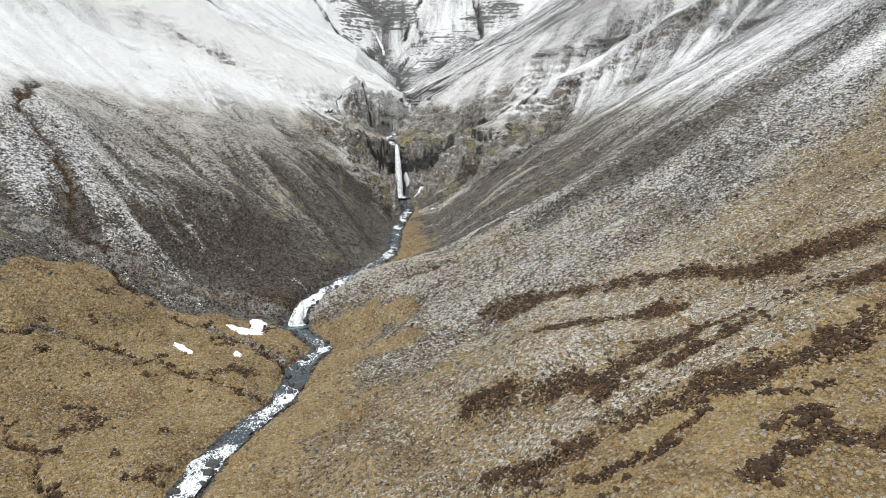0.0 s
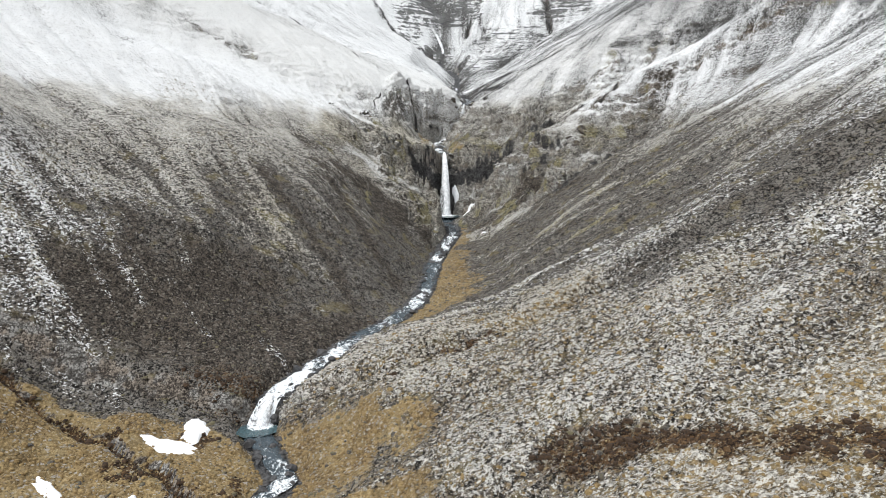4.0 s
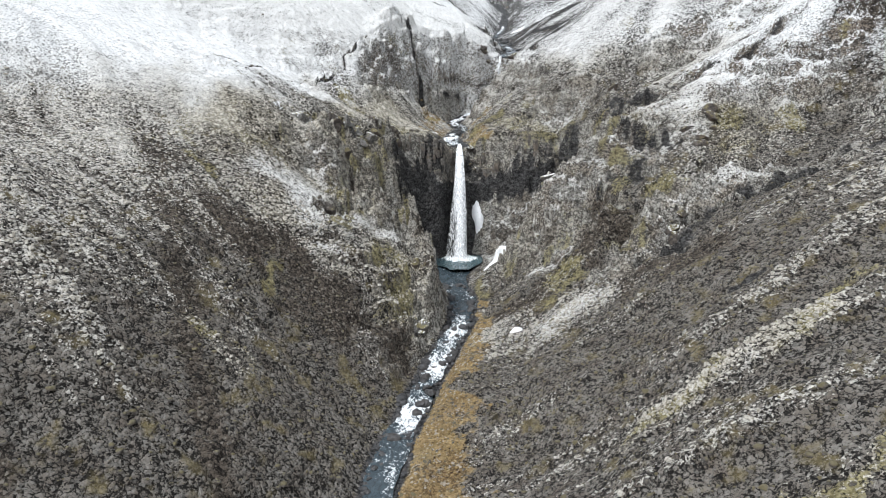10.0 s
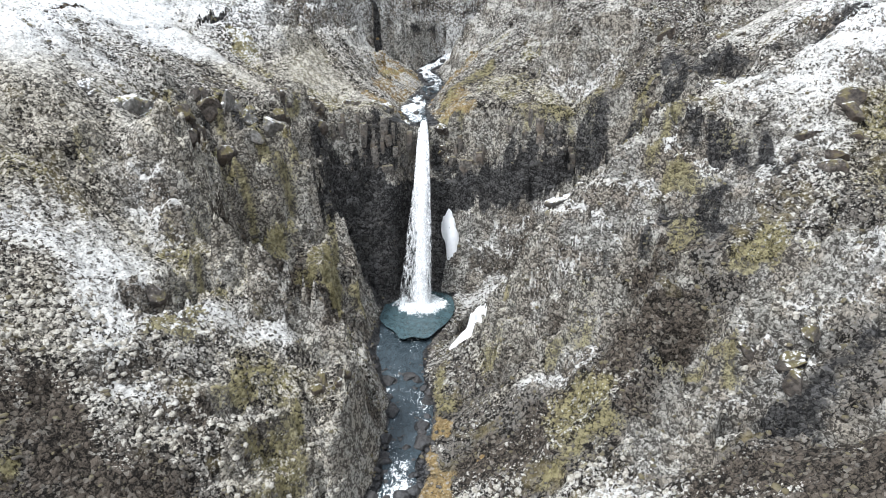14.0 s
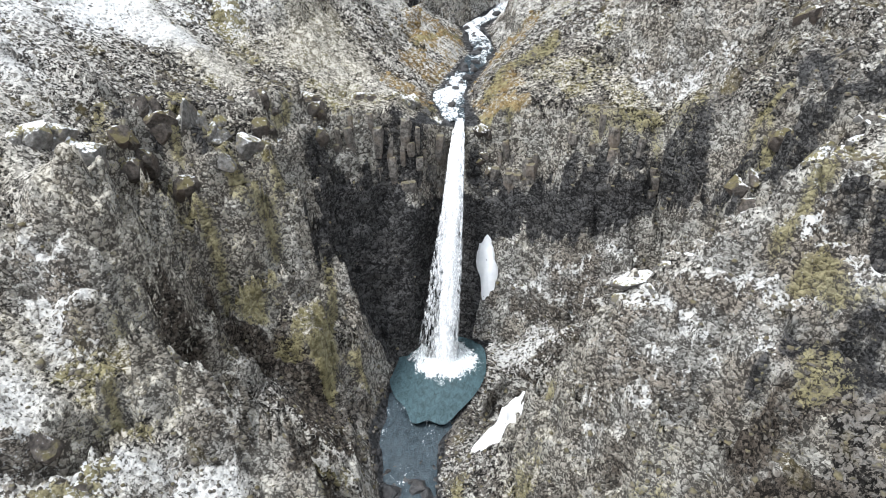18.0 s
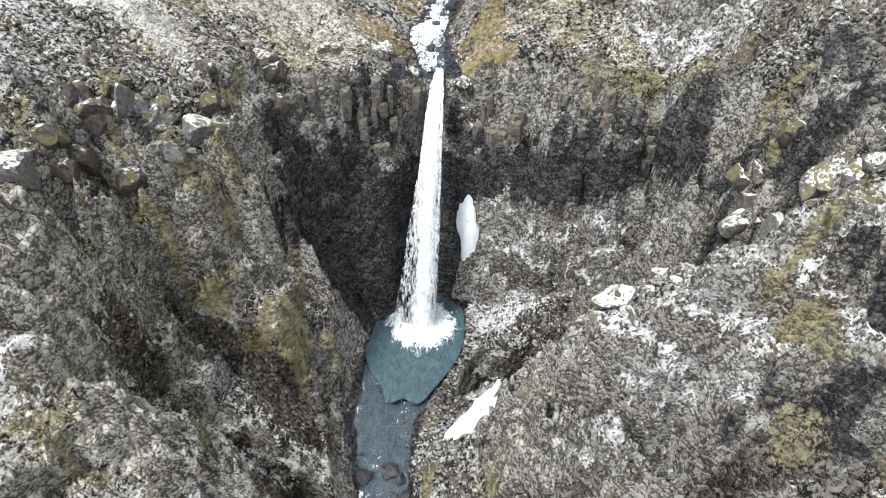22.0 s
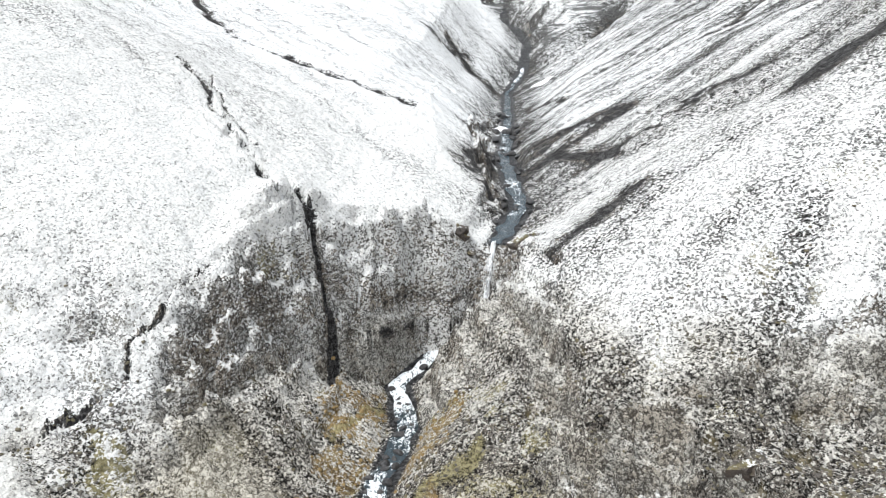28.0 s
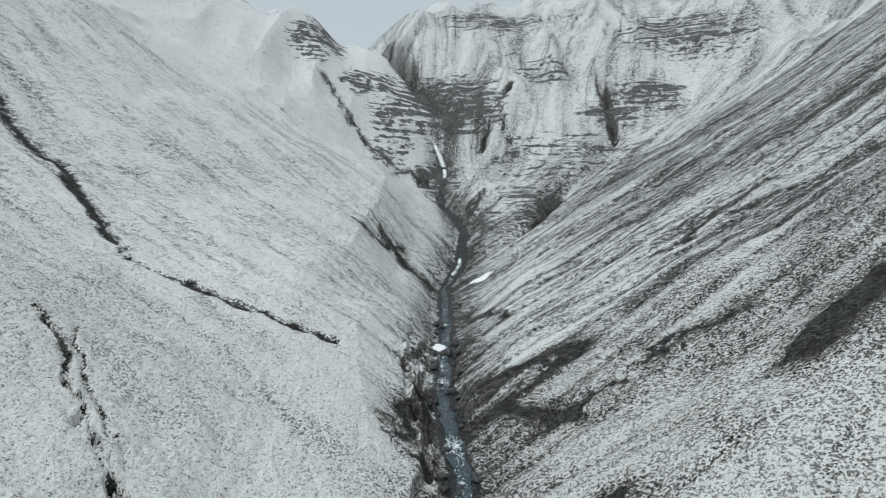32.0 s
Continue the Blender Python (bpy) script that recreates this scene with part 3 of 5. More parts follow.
# pale stony turf and thin snow; dark brown gravel
PALE = [
    (6, [(-25.7, -27.9), (-20, -29), (-18.2, -32.7)]), (3.5, [(-16, -25), (-13, -30)]), (2.3, [(-10, -32.3), (-6.4, -32.8), (-4.6, -34.9), (-7, -39)]),
    (3.0, [(11.5, -18.5), (17.8, -19.4), (21, -18.5), (28, -19)]), (2.2, [(8, -21.5), (13, -23.4), (20, -26)]), (2.5, [(-18, -20), (-15, -14), (-11, -9)]), (2.6, [(-9, -3), (-4, 0.5)]), (2.5, [(2.5, 0.5), (8, -1), (14, -3)]), (1.8, [(21, -33), (24, -35)]), (1.3, [(13, -25), (7.4, -26)]), (4, [(29.5, -19.3), (34, -24)]),
    (1.2, [(-10, -11.6), (-8.3, -12), (-6, -12.6)]), (1.5, [(-13.4, -12), (-12, -10.6)]), (2, [(18.5, -8), (22, -10)]), (3, [(12, 0), (18, -2)]), (3.5, [(-18, -6), (-10, 4)]), (2.5, [(5, 4), (14, 2)]),
    (1.0, [(8.2, -78.5), (13.1, -78.3), (17.8, -77.8), (28.2, -75.2), (36, -73)]), (0.8, [(12.9, -87.9), (20.6, -88.3), (27, -88)]), (1.2, [(10.6, -66.1), (15.3, -65), (22.6, -62.6), (30, -60)]), (3.5, [(-35, -74), (-30, -83)]), (1.0, [(-22.3, -55.9), (-17, -57)]),
]
BROWN = [
    (3.5, [(-24, -42), (-17.6, -40.5), (-12, -43)]), (1.6, [(-15, -21.5), (-12.5, -22.8), (-9.9, -22.6), (-7, -24), (-4, -26)]), (2.2, [(-13, -16.4), (-10, -17.8), (-6, -17.6), (-4.4, -21)]),
    (2.8, [(7, -32.3), (12.2, -31), (19.4, -30.4)]), (2.4, [(5.5, -12), (10, -10.5), (15, -11.5), (18, -13)]),
    (3, [(14, -40), (23, -45)]), (2, [(17, -27), (20, -24)]),
    (1.6, [(38, 1), (57, -26), (75, -36)]),
    (2.6, [(10, 40), (12, 54), (11, 69), (12, 98)]), (1.2, [(12, 98), (13.5, 148), (18, 165)]), (1.5, [(31, 255), (34, 275)]), (1.4, [(44, 242), (40, 262)]), (2.5, [(30, 58), (18, 62)]), (1.6, [(40, 66), (20, 74)]), (2, [(62, 60), (30, 84)]),
]


# wet black rock; shade of caves, clefts and undersides is in the colour too
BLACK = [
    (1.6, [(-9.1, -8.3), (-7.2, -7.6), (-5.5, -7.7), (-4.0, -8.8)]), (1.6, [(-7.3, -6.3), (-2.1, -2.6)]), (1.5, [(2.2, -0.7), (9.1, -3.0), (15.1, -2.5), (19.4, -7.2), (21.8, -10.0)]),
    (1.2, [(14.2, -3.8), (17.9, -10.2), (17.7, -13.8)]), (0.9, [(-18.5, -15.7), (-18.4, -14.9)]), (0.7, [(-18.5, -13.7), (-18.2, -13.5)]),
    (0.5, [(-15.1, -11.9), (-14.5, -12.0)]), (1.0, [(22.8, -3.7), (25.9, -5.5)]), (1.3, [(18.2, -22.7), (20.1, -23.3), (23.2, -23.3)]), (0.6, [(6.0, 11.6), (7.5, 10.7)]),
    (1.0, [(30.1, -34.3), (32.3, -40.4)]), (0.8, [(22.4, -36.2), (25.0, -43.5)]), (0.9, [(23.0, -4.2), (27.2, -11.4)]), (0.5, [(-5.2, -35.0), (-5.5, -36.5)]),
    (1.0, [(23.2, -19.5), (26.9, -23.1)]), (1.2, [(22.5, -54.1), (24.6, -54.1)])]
# ground speckled with fresh snow
WHITE = [
    (2.2, [(12.2, -19.3), (15.5, -20.0), (18.7, -19.6)]), (2.2, [(17.8, -18.5), (22.1, -19.2)]), (1.3, [(20.7, -20.2), (22.6, -21.4)]), (1.3, [(5.2, -2.8), (10.5, -4.8), (16.5, -6.1)]),
    (1.2, [(3.9, -7.2), (8.3, -6.6)]), (2.0, [(-18.5, -25.2), (-17.0, -27.1)]), (2.5, [(-25.7, -6.3), (-19.5, -5.0)]), (1.2, [(14.0, 3.0), (19.2, -0.3)]),
    (1.5, [(11.9, -22.2), (15.7, -21.9)]), (2.5, [(20.5, -20.4), (24.2, -22.4), (28.1, -22.3)]), (3.0, [(26.8, -17.7), (29.5, -19.0), (35.4, -18.0)]),
    (2.5, [(-22.8, -31.7), (-18.4, -31.9), (-15.8, -35.2)]), (1.8, [(-14.2, -33.0), (-9.1, -29.2)]), (1.5, [(11.4, -19.8), (16.9, -22.7)]), (1.2, [(12.1, -27.3), (8.1, -26.9)]),
    (1.8, [(9.3, -41.1), (13.5, -40.3)]), (1.8, [(20.7, -34.2), (24.1, -35.4)]), (2.0, [(29.7, -30.9), (33.5, -33.9)])]
# cushions of yellow moss and dry grass
MOSSY = [
    (1.0, [(-14.7, -15.1), (-12.9, -13.9)]), (0.8, [(-8.0, -11.5), (-7.9, -15.0)]), (0.7, [(-6.4, -13.9), (-5.1, -14.9)]), (0.9, [(-17.2, -11.7), (-16.5, -12.9)]),
    (1.0, [(-13.1, -11.8), (-11.5, -11.6)]), (0.6, [(-12.5, -6.7), (-11.5, -6.6)]), (0.9, [(20.9, -6.6), (22.8, -5.4)]), (1.1, [(-16.0, -29.0), (-13.9, -28.3)]),
    (0.8, [(1.1, 0.3), (2.9, 0.1)]), (0.7, [(1.4, 1.1), (4.4, 1.3)]), (0.6, [(8.1, -18.7), (8.6, -18.9)]), (1.0, [(-6.0, -0.6), (-2.5, 3.8)]),
    (1.3, [(2.4, 4.2), (6.6, 7.4)]), (1.0, [(10.9, -1.1), (14.4, -0.9)]), (1.0, [(20.1, -17.5), (21.7, -17.5)]), (0.9, [(20.4, -20.1), (22.4, -22.2)])]
MOSSY_LOW = [
    (1.0, [(-19.8, -15.2), (-19.0, -17.0)]), (0.8, [(-5.1, 11.9), (-2.1, 20.2)]), (1.2, [(-15.3, -28.7), (-13.0, -28.1)]), (1.3, [(-14.1, -33.7), (-12.3, -31.7)]),
    (1.2, [(-10.3, -35.2), (-8.9, -33.4)]), (1.0, [(-19.4, -46.3), (-18.8, -44.4)]), (1.2, [(-30.7, -34.5), (-27.9, -37.1)]), (1.5, [(2.3, -24.1), (2.9, -22.2)]),
    (1.1, [(10.1, -35.1), (13.5, -33.9)]), (0.9, [(18.2, -32.9), (19.9, -34.6)])]
# bare brown scree
EARTH = [
    (2.0, [(-7.0, -19.4), (-11.1, -17.3), (-13.6, -19.0)]), (1.6, [(5.9, -9.5), (10.4, -6.2), (13.7, -7.5), (16, -12)]),
    (1.6, [(5.4, -3.9), (10.0, -5.7)]), (1.3, [(-7.5, -4.2), (-10.3, -8.1)]), (2.5, [(-33.6, -35.7), (-20.6, -59.8), (-13.1, -73.6)]), (2.5, [(-36.7, -64.5), (-23.7, -80.5), (-19.9, -87.7)]),
    (3.0, [(-49.9, -92.3), (-44.0, -97.9), (-37.9, -102.3)]), (3.0, [(-40.7, -109.9), (-33.0, -108.1), (-27.1, -105.0)]), (2.0, [(-21.5, -33.5), (-6.8, -37.2)]),
    (2.0, [(-37.3, -90.3), (-31.7, -93.5)]), (3.0, [(-25.7, -41.9), (-21.5, -44.3), (-17.4, -45.6)]), (3.0, [(-13.8, -43.3), (-10.1, -43.3), (-7.3, -42.0)]),
    (2.0, [(5.7, -22.1), (11.5, -23.9)]), (2.5, [(7.7, -31.3), (11.0, -28.4)])]
# cream-coloured turf
CREAM = [
    (2.2, [(-40.3, -74.8), (-31.0, -87.8), (-27.1, -95.7)]), (2.0, [(-44.2, -90.1), (-35.5, -96.8)]), (2.0, [(-24.0, -29.8), (-14.0, -37.1)]), (3.0, [(-7.6, -111.0), (2.3, -104.2), (17.1, -96.6)]),
    (2.0, [(25.3, -96.0), (38.2, -86.8)]), (2.5, [(0.5, -114.7), (8.8, -113.1)]), (1.5, [(-11.7, -114.5), (-2.7, -105.1)]), (2.0, [(18.4, -113.1), (22.7, -113.6)]),
    (2.0, [(-6.7, -28.6), (-3.6, -35.3)]), (2.0, [(-46.2, -99.5), (-39.5, -104.1)]), (2.2, [(-17.6, -24.0), (-15.5, -18.5)]), (1.5, [(-12.5, -14.0), (-9.0, -15.5)])]
# dark runs in the upper valley and on the headwall
DARK_UP = [
    (1.6, [(15.9, 56.2), (21.6, 58.2), (28.8, 62.1)]), (2.5, [(42.2, 36.2), (46.8, 37.9), (52.3, 41.3)]), (1.0, [(20.8, 49.8), (28.2, 49.9)]), (2.0, [(-0.5, 150.9), (9.6, 145.7)]),
    (1.2, [(-6.7, 139.4), (3.8, 153.8)]), (1.6, [(9.6, 43.7), (5.0, 46.3), (8.7, 69.1)]), (1.2, [(17.3, 113.4), (22.5, 91.4)]), (1.0, [(52.7, 84.8), (64.9, 80.3)]),
    (0.8, [(46.0, 81.6), (62.9, 88.7)]), (1.0, [(30.0, 51.5), (36.1, 51.1), (42.1, 50.3)]), (1.6, [(-32, 255), (-16, 240), (-3, 235), (8, 240)]), (1.0, [(36, 262), (33, 252)]),
    (1.3, [(83, 266), (84, 241)]), (1.0, [(50, 272), (40, 268)]), (2.5, [(55, 200), (38, 172)])]


def zone(x, y, rows):
    out = 0 * x
    bx, by = x + 1.6 * vnoise(x / 3.1, y / 3.1, 83) + 0.7 * vnoise(x / 1.1, y / 1.1, 84), y + 1.6 * vnoise(x / 3.1, y / 3.1, 85) + 0.7 * vnoise(x / 1.1, y / 1.1, 86)
    for width, pts in rows:
        near = (bx > min(p[0] for p in pts) - 3 * width) & (bx < max(p[0] for p in pts) + 3 * width) & (by > min(p[1] for p in pts) - 3 * width) & (by < max(p[1] for p in pts) + 3 * width)
        out[near] = np.maximum(out[near], np.exp(-(off_line(bx[near], by[near], pts) / width) ** 2))
    return out


def relief(x, y, z):
    """Gullies, hummocks and ledges upon the lie of the land."""
    for width, deep, pts in GULLIES:
        wob = off_line(x + 0.8 * vnoise(x / 2.1, y / 2.1, 3), y + 0.8 * vnoise(x / 2.1, y / 2.1, 4), pts)
        z = z - deep * (1 - smooth(wob, 0.2 * width, width * 1.3))
    free = smooth(channel(x, y, z), 0.1, 2.2)
    for rise, width, pts in FORMS + FORMS_FAR:
        far = off_line(x + 0.5 * vnoise(x / 2, y / 2, 13) + 0.25 * vnoise(x / 0.8, y / 0.8, 15), y + 0.5 * vnoise(x / 2, y / 2, 14), pts) / width
        z = z + free * (2.6 if rise > 0 else 1.8) * rise * (np.exp(-1.2 * far) if rise > 0 else np.exp(-far ** 2))
    gy, gx = np.gradient(z, YS, XS) if z.shape == (len(YS), len(XS)) else (0 * z, 0 * z)
    steep = np.hypot(gx, gy)
    dry = smooth(channel(x, y, z), 0.2, 1.6)
    crag = smooth(steep + 0.25 * fbm(x / 7, y / 7, 2, 52), 0.8, 1.5) * smooth(y, -60, -35) * (1 - smooth(y, 60, 110)) * dry
    crag = np.maximum(crag, 0.8 * np.exp(-(off_line(x, y, [(17, -37), (21, -33), (29, -31), (40, -37), (47, -42)]) / 4.5) ** 4))
    crag = np.maximum(crag, 0.7 * np.exp(-(off_line(x, y, [(21, -9), (26, -11), (36, -16), (44, -14)]) / 3.5) ** 4))
    # rounded hummocks of turf and stones
    hum = np.abs(vnoise(x / 0.9, y / 0.9, 21)) + 0.6 * np.abs(vnoise(x / 0.45 + 7, y / 0.45, 22))
    z = z + dry * 0.22 * (hum - 0.6) + dry * 0.5 * fbm(x / 5, y / 5, 3, 30) + dry * 1.1 * fbm(x / 16, y / 16, 2, 33)
    # ribs and runnels down the fall line
    run = BROAD_RUN * 0.7 + 0.45 * FINE_RUN
    z = z + dry * 0.7 * run * (1 - 0.65 * smooth(y, -5, 15)) * smooth(steep, 0.2, 0.5) * (1 - smooth(y, 165, 220))
    # layered lava: treads and risers by height
    h = z / 2.6 + 0.4 * fbm(x / 14, y / 14, 2, 50)
    tread = np.floor(h) + smooth(h - np.floor(h), 0.55, 0.95)
    bx, by = x / 1.7 + 0.5 * vnoise(x / 1.1, y / 1.1, 61), y / 1.0 + 0.5 * vnoise(x / 1.1, y / 1.1, 62)
    block = hash2(np.floor(bx), np.floor(by), 63) - 0.5 + 0.6 * (hash2(np.floor(bx * 2.3), np.floor(by * 2.3), 65) - 0.5)
    z = z + crag * ((tread - h) * 2.4 + 1.5 * block + 1.6 * fbm(x / 2.6, y / 2.6, 3, 60) + 0.45 * np.abs(vnoise(x / 0.8, y / 0.8, 64)))
    return z, steep, crag


def channel(x, y, z):
    """Distance outside the stream bed, by the reach at hand."""
    xa, za = bed(BED_A, y)
    xb, zb = bed(BED_B, y)
    xc, zc = bed(BED_C, y)
    da = np.where(y < 0.5, np.abs(x - xa) - np.interp(y, (-40, -30, -20, -14, -9, -4), (1.5, 1.6, 2.3, 3.0, 3.4, 3.4)), 99)
    db = np.where((y > -0.5) & (y < 33), np.abs(x - xb) - 1.4, 99)
    dc = np.where(y > 32, np.abs(x - xc) - 1.5, 99)
    return np.minimum(np.minimum(da, db), dc)


# ---- ground mesh ----
def steps(*spans):
    """Coordinates from (start, end, step) spans."""
    out = []
    for a, b, h in spans:
        n = max(1, round((b - a) / h))
        out += [a + (b - a) * i / n for i in range(n)]
    return np.array(out + [spans[-1][1]])


XS = steps((-600, -250, 25), (-250, -120, 4), (-120, -60, 0.9), (-60, -30, 0.45), (-30, 30, 0.19), (30, 60, 0.45), (60, 120, 0.9), (120, 250, 4), (250, 600, 25))
YS = steps((-700, -300, 25), (-300, -220, 4), (-220, -190, 0.8), (-190, -110, 0.4), (-110, -50, 0.36), (-50, 6, 0.18), (6, 45, 0.24), (45, 100, 0.5), (100, 300, 1.2), (300, 430, 4), (430, 900, 30))
GX, GY = np.meshgrid(XS, YS)
LAND = land(GX, GY)
DOWN = downhill()
BROAD_RUN, FINE_RUN = fall_lines(GX, GY, 3.2, 140), fall_lines(GX, GY, 0.9, 141, 0.9)
GZ, STEEP, CRAG = relief(GX, GY, LAND)


def height(x, y):
    """Height of the finished ground at a place."""
    i, j = np.searchsorted(XS, x) - 1, np.searchsorted(YS, y) - 1
    fx, fy = (x - XS[i]) / (XS[i + 1] - XS[i]), (y - YS[j]) / (YS[j + 1] - YS[j])
    a, b = GZ[j, i] * (1 - fx) + GZ[j, i + 1] * fx, GZ[j + 1, i] * (1 - fx) + GZ[j + 1, i + 1] * fx
    return float(a * (1 - fy) + b * fy)


# layered cliffs of the headwall: x, z, half widths, share
CLIFFS = [(16, 122, 26, 17, 1.0), (84, 114, 11, 6, 1.0), (100, 122, 13, 8, 1.0), (45, 178, 26, 10, 0.8), (122, 154, 22, 14, 0.8), (-13, 131, 12, 8, 0.8), (-4, 108, 8, 20, 0.7),
          (43, 76, 9, 6, 0.9), (28, 68, 9, 5, 0.8), (62, 138, 14, 8, 0.6), (14, 88, 8, 10, 0.8), (-38, 150, 10, 12, 1.0), (60, 95, 25, 12, 0.45)]


def covers(x, y, z, steep, crag):
    """Shares of snow, grass, heath, bare rock, moss and wet gravel."""
    xa, za = bed(BED_A, y)
    d = x - xa
    streak = 0.75 * BROAD_RUN + 0.5 * FINE_RUN
    broad, patch = fbm(x / 18, y / 18, 3, 70), fbm(x / 4, y / 4, 3, 71)
    left = np.interp(z, (-15, 0, 6, 12, 20, 25, 29, 42, 52, 80), (0.0, 0.28, 0.46, 0.66, 0.8, 0.9, 1.0, 1.0, 0.9, 0.84))
    right = np.interp(z, (-15, -5, 5, 15, 24, 34, 48, 70), (0.15, 0.58, 0.58, 0.48, 0.56, 0.8, 0.74, 0.52))
    gorge = smooth(y, -104, -90) * (1 - smooth(y, -20, 2)) * (1 - smooth(z, 20, 30))
    low = smooth(y, -104, -92) * (1 - smooth(y, -46, -34)) * (1 - smooth(z, 14, 24))
    left = left - 0.26 * low
    right = right - 0.22 * gorge - 0.16 * low - 0.05 * smooth(y, 30, 50) * (1 - smooth(y, 160, 210))
    xc, zc = bed(BED_C, y)
    upper = smooth(y, 30, 50)
    east = np.where(y < 28, d > 0, x > xc)
    snow = np.where(east, right, left)
    snow = snow + np.where(east, 0.5 - 0.24 * (1 - smooth(y, -118, -96)), 0.5 + 0.1 * (1 - smooth(y, -70, -50))) * streak * (1 - np.interp(y, (-5, 15, 45, 75), (0, 0.6, 0.6, 0.25)) * east) * (1 - 0.6 * smooth(z, 26, 34) * ~east) + 0.12 * broad + 0.16 * patch
    trod = np.interp(y, (-20, -14, -8.4, -1, 5.3, 14, 24), (-38, -34, -26, -24, -19, -16, -12))
    ledge = smooth(x - trod + 2 * patch, -1, 3) * smooth(y, -22, -14) * (1 - smooth(y, 16, 24)) * (x < 1)
    brow = (x > 0) * smooth(y, -14, -8) * (1 - smooth(y, 14, 22)) * (1 - smooth(z + 3 * patch, 31, 36))
    snow = snow - 0.25 * ledge - 0.26 * brow * smooth(x + 2 * patch, 7, 12) + 0.3 * np.exp(-((x + 4) / 9) ** 2 - ((y - 31) / 6) ** 2) + 0.16 * np.exp(-((x - 4) / 14) ** 2 - ((y + 114) / 9) ** 2)
    bank = channel(x, y, z)
    snow = snow - 0.45 * (1 - smooth(bank, 1, 9)) * smooth(y, 36, 44)
    # dry grass
    edge = np.interp(x, (-85, -64, -58, -50, -36, -28), (-128, -128, -115, -117, -117, -119))
    g1 = smooth(edge + 3 * patch - y, 0, 4) * (d < 2) * (1 - 0.75 * smooth(broad + 0.4 * patch, 0.12, 0.5) * smooth(-x, 42, 56))
    g2 = 0.9 * (1 - smooth(d + 9 * patch, 6, 17)) * (d > 0) * (1 - smooth(y, -122, -112))
    g3 = smooth(-y + 0.1 * x + 4 * patch, 173, 180) * (d > 0)
    reach = np.interp(y, (-100, -93, -80, -60, -48, -42, -30, -20), (3, 7, 13, 10, 7, 5, 5, 4))
    g4 = (d > 1.5) * (1 - smooth(d + 4.5 * patch + 1.5 * vnoise(x / 1.1, y / 1.1, 73), reach * 0.5, reach * 1.05)) * (0.75 + 0.5 * patch) * smooth(y, -101, -95) * (1 - smooth(y, -24, -17))
    xb, zb = bed(BED_B, y)
    e = x - xb
    g5 = smooth(y, 5, 9) * (1 - smooth(y, 22, 25)) * smooth(e, -8.5, -7) * (e < -1.5) + (e > 1.5) * (1 - smooth(e, 5, 7)) * smooth(y, 0, 1.5) * (1 - smooth(y, 14, 19))
    g6 = 0.8 * np.exp(-((x + 5) / 2.6) ** 2 - ((y - 3) / 2.5) ** 2) + np.exp(-((x - 3) / 1.6) ** 2 - ((y - 2) / 1.3) ** 2)
    g7 = 0.55 * np.exp(-((x - 2) / 12) ** 2 - ((y + 113) / 8) ** 2)
    g5 = g5 * (0.55 + 0.9 * patch + 0.3 * vnoise(x / 1.2, y / 1.2, 74))
    grass = np.clip(np.maximum.reduce([g1, g2, g3, g4, g5, g6, g7]), 0, 1)
    snow = snow * (1 - 0.8 * grass * (1 - smooth(z, -4, 6) * 0.5)) - 0.25 * grass * (y < -115)
    bleak, fresh, cushion = zone(x, y, BLACK), zone(x, y, WHITE), np.maximum(zone(x, y, MOSSY), zone(x, y, MOSSY_LOW))
    soil, cream, gutter = zone(x, y, EARTH), zone(x, y, CREAM), zone(x, y, DARK_UP)
    pale, brown = zone(x, y, PALE) * (1 - 0.45 * smooth(steep, 1.3, 2.2)), zone(x, y, BROWN) * np.where(y < -55, 0.6, 1.0)
    light = np.maximum(zone(x, y, PALE), cream) * (1 - fresh)
    corner = smooth(x + 3 * patch, 6, 12) * smooth(y, -124, -116) * (1 - smooth(y, -104, -94))
    foot_soil = (d < 0) * smooth(y, -120, -106) * (1 - smooth(y, -45, -35)) * (1 - smooth(z + 3 * patch + 4 * streak, 0, 13))
    brown = np.maximum(brown, 0.6 * foot_soil * (1 - smooth(y + 8 * patch, -100, -84)) + 0.25 * foot_soil)
    brown = np.maximum(brown * (1 - fresh), soil * np.where(y < -30, 0.75, 0.6))
    fore = np.maximum(smooth(-y + 0.1 * x + 6 * patch, 128, 150), 0.75 * smooth(-y + 6 * patch, 92, 106) * (1 - smooth(z + 4 * patch, 5, 15))) * (d > 2)
    snow = snow + 0.2 * pale - 0.4 * brown * (1 - 0.5 * (x > 25)) + 0.03 * fore + 0.2 * fresh + 0.12 * cream - 0.3 * (1 - smooth(x + 4 * patch, -64, -56)) * (1 - smooth(y, -100, -84)) * (1 - smooth(z, 8, 16)) - 0.4 * corner - 0.15 * smooth(x, 18, 24) * smooth(y, -48, -40) * (1 - smooth(y, -16, -10)) * (1 - 0.5 * fresh) - 0.1 * fore - 0.2 * (x < -11) * smooth(y, -60, -46) * (1 - smooth(y, -24, -14)) * (1 - smooth(z, 20, 26)) * (1 - np.maximum(fresh, light)) - 0.06 * smooth(y, -48, -36) * (1 - smooth(y, 8, 20)) * (1 - smooth(z + 3 * patch, 25, 31)) * (1 - fresh) - 0.14 * smooth(x + 5 * patch, 14, 24) * (1 - smooth(y, -118, -104)) - 0.1 * east * smooth(y, -115, -100) * (1 - smooth(y, -48, -36))
    snow = np.minimum(snow, 0.53 + 0.14 * patch + 0.6 * np.maximum(smooth(z + 5 * patch, 20, 32), smooth(y, -6, 6)))
    fore = fore * (1 - 0.7 * corner)
    grass = np.maximum(grass, 0.55 * fore)
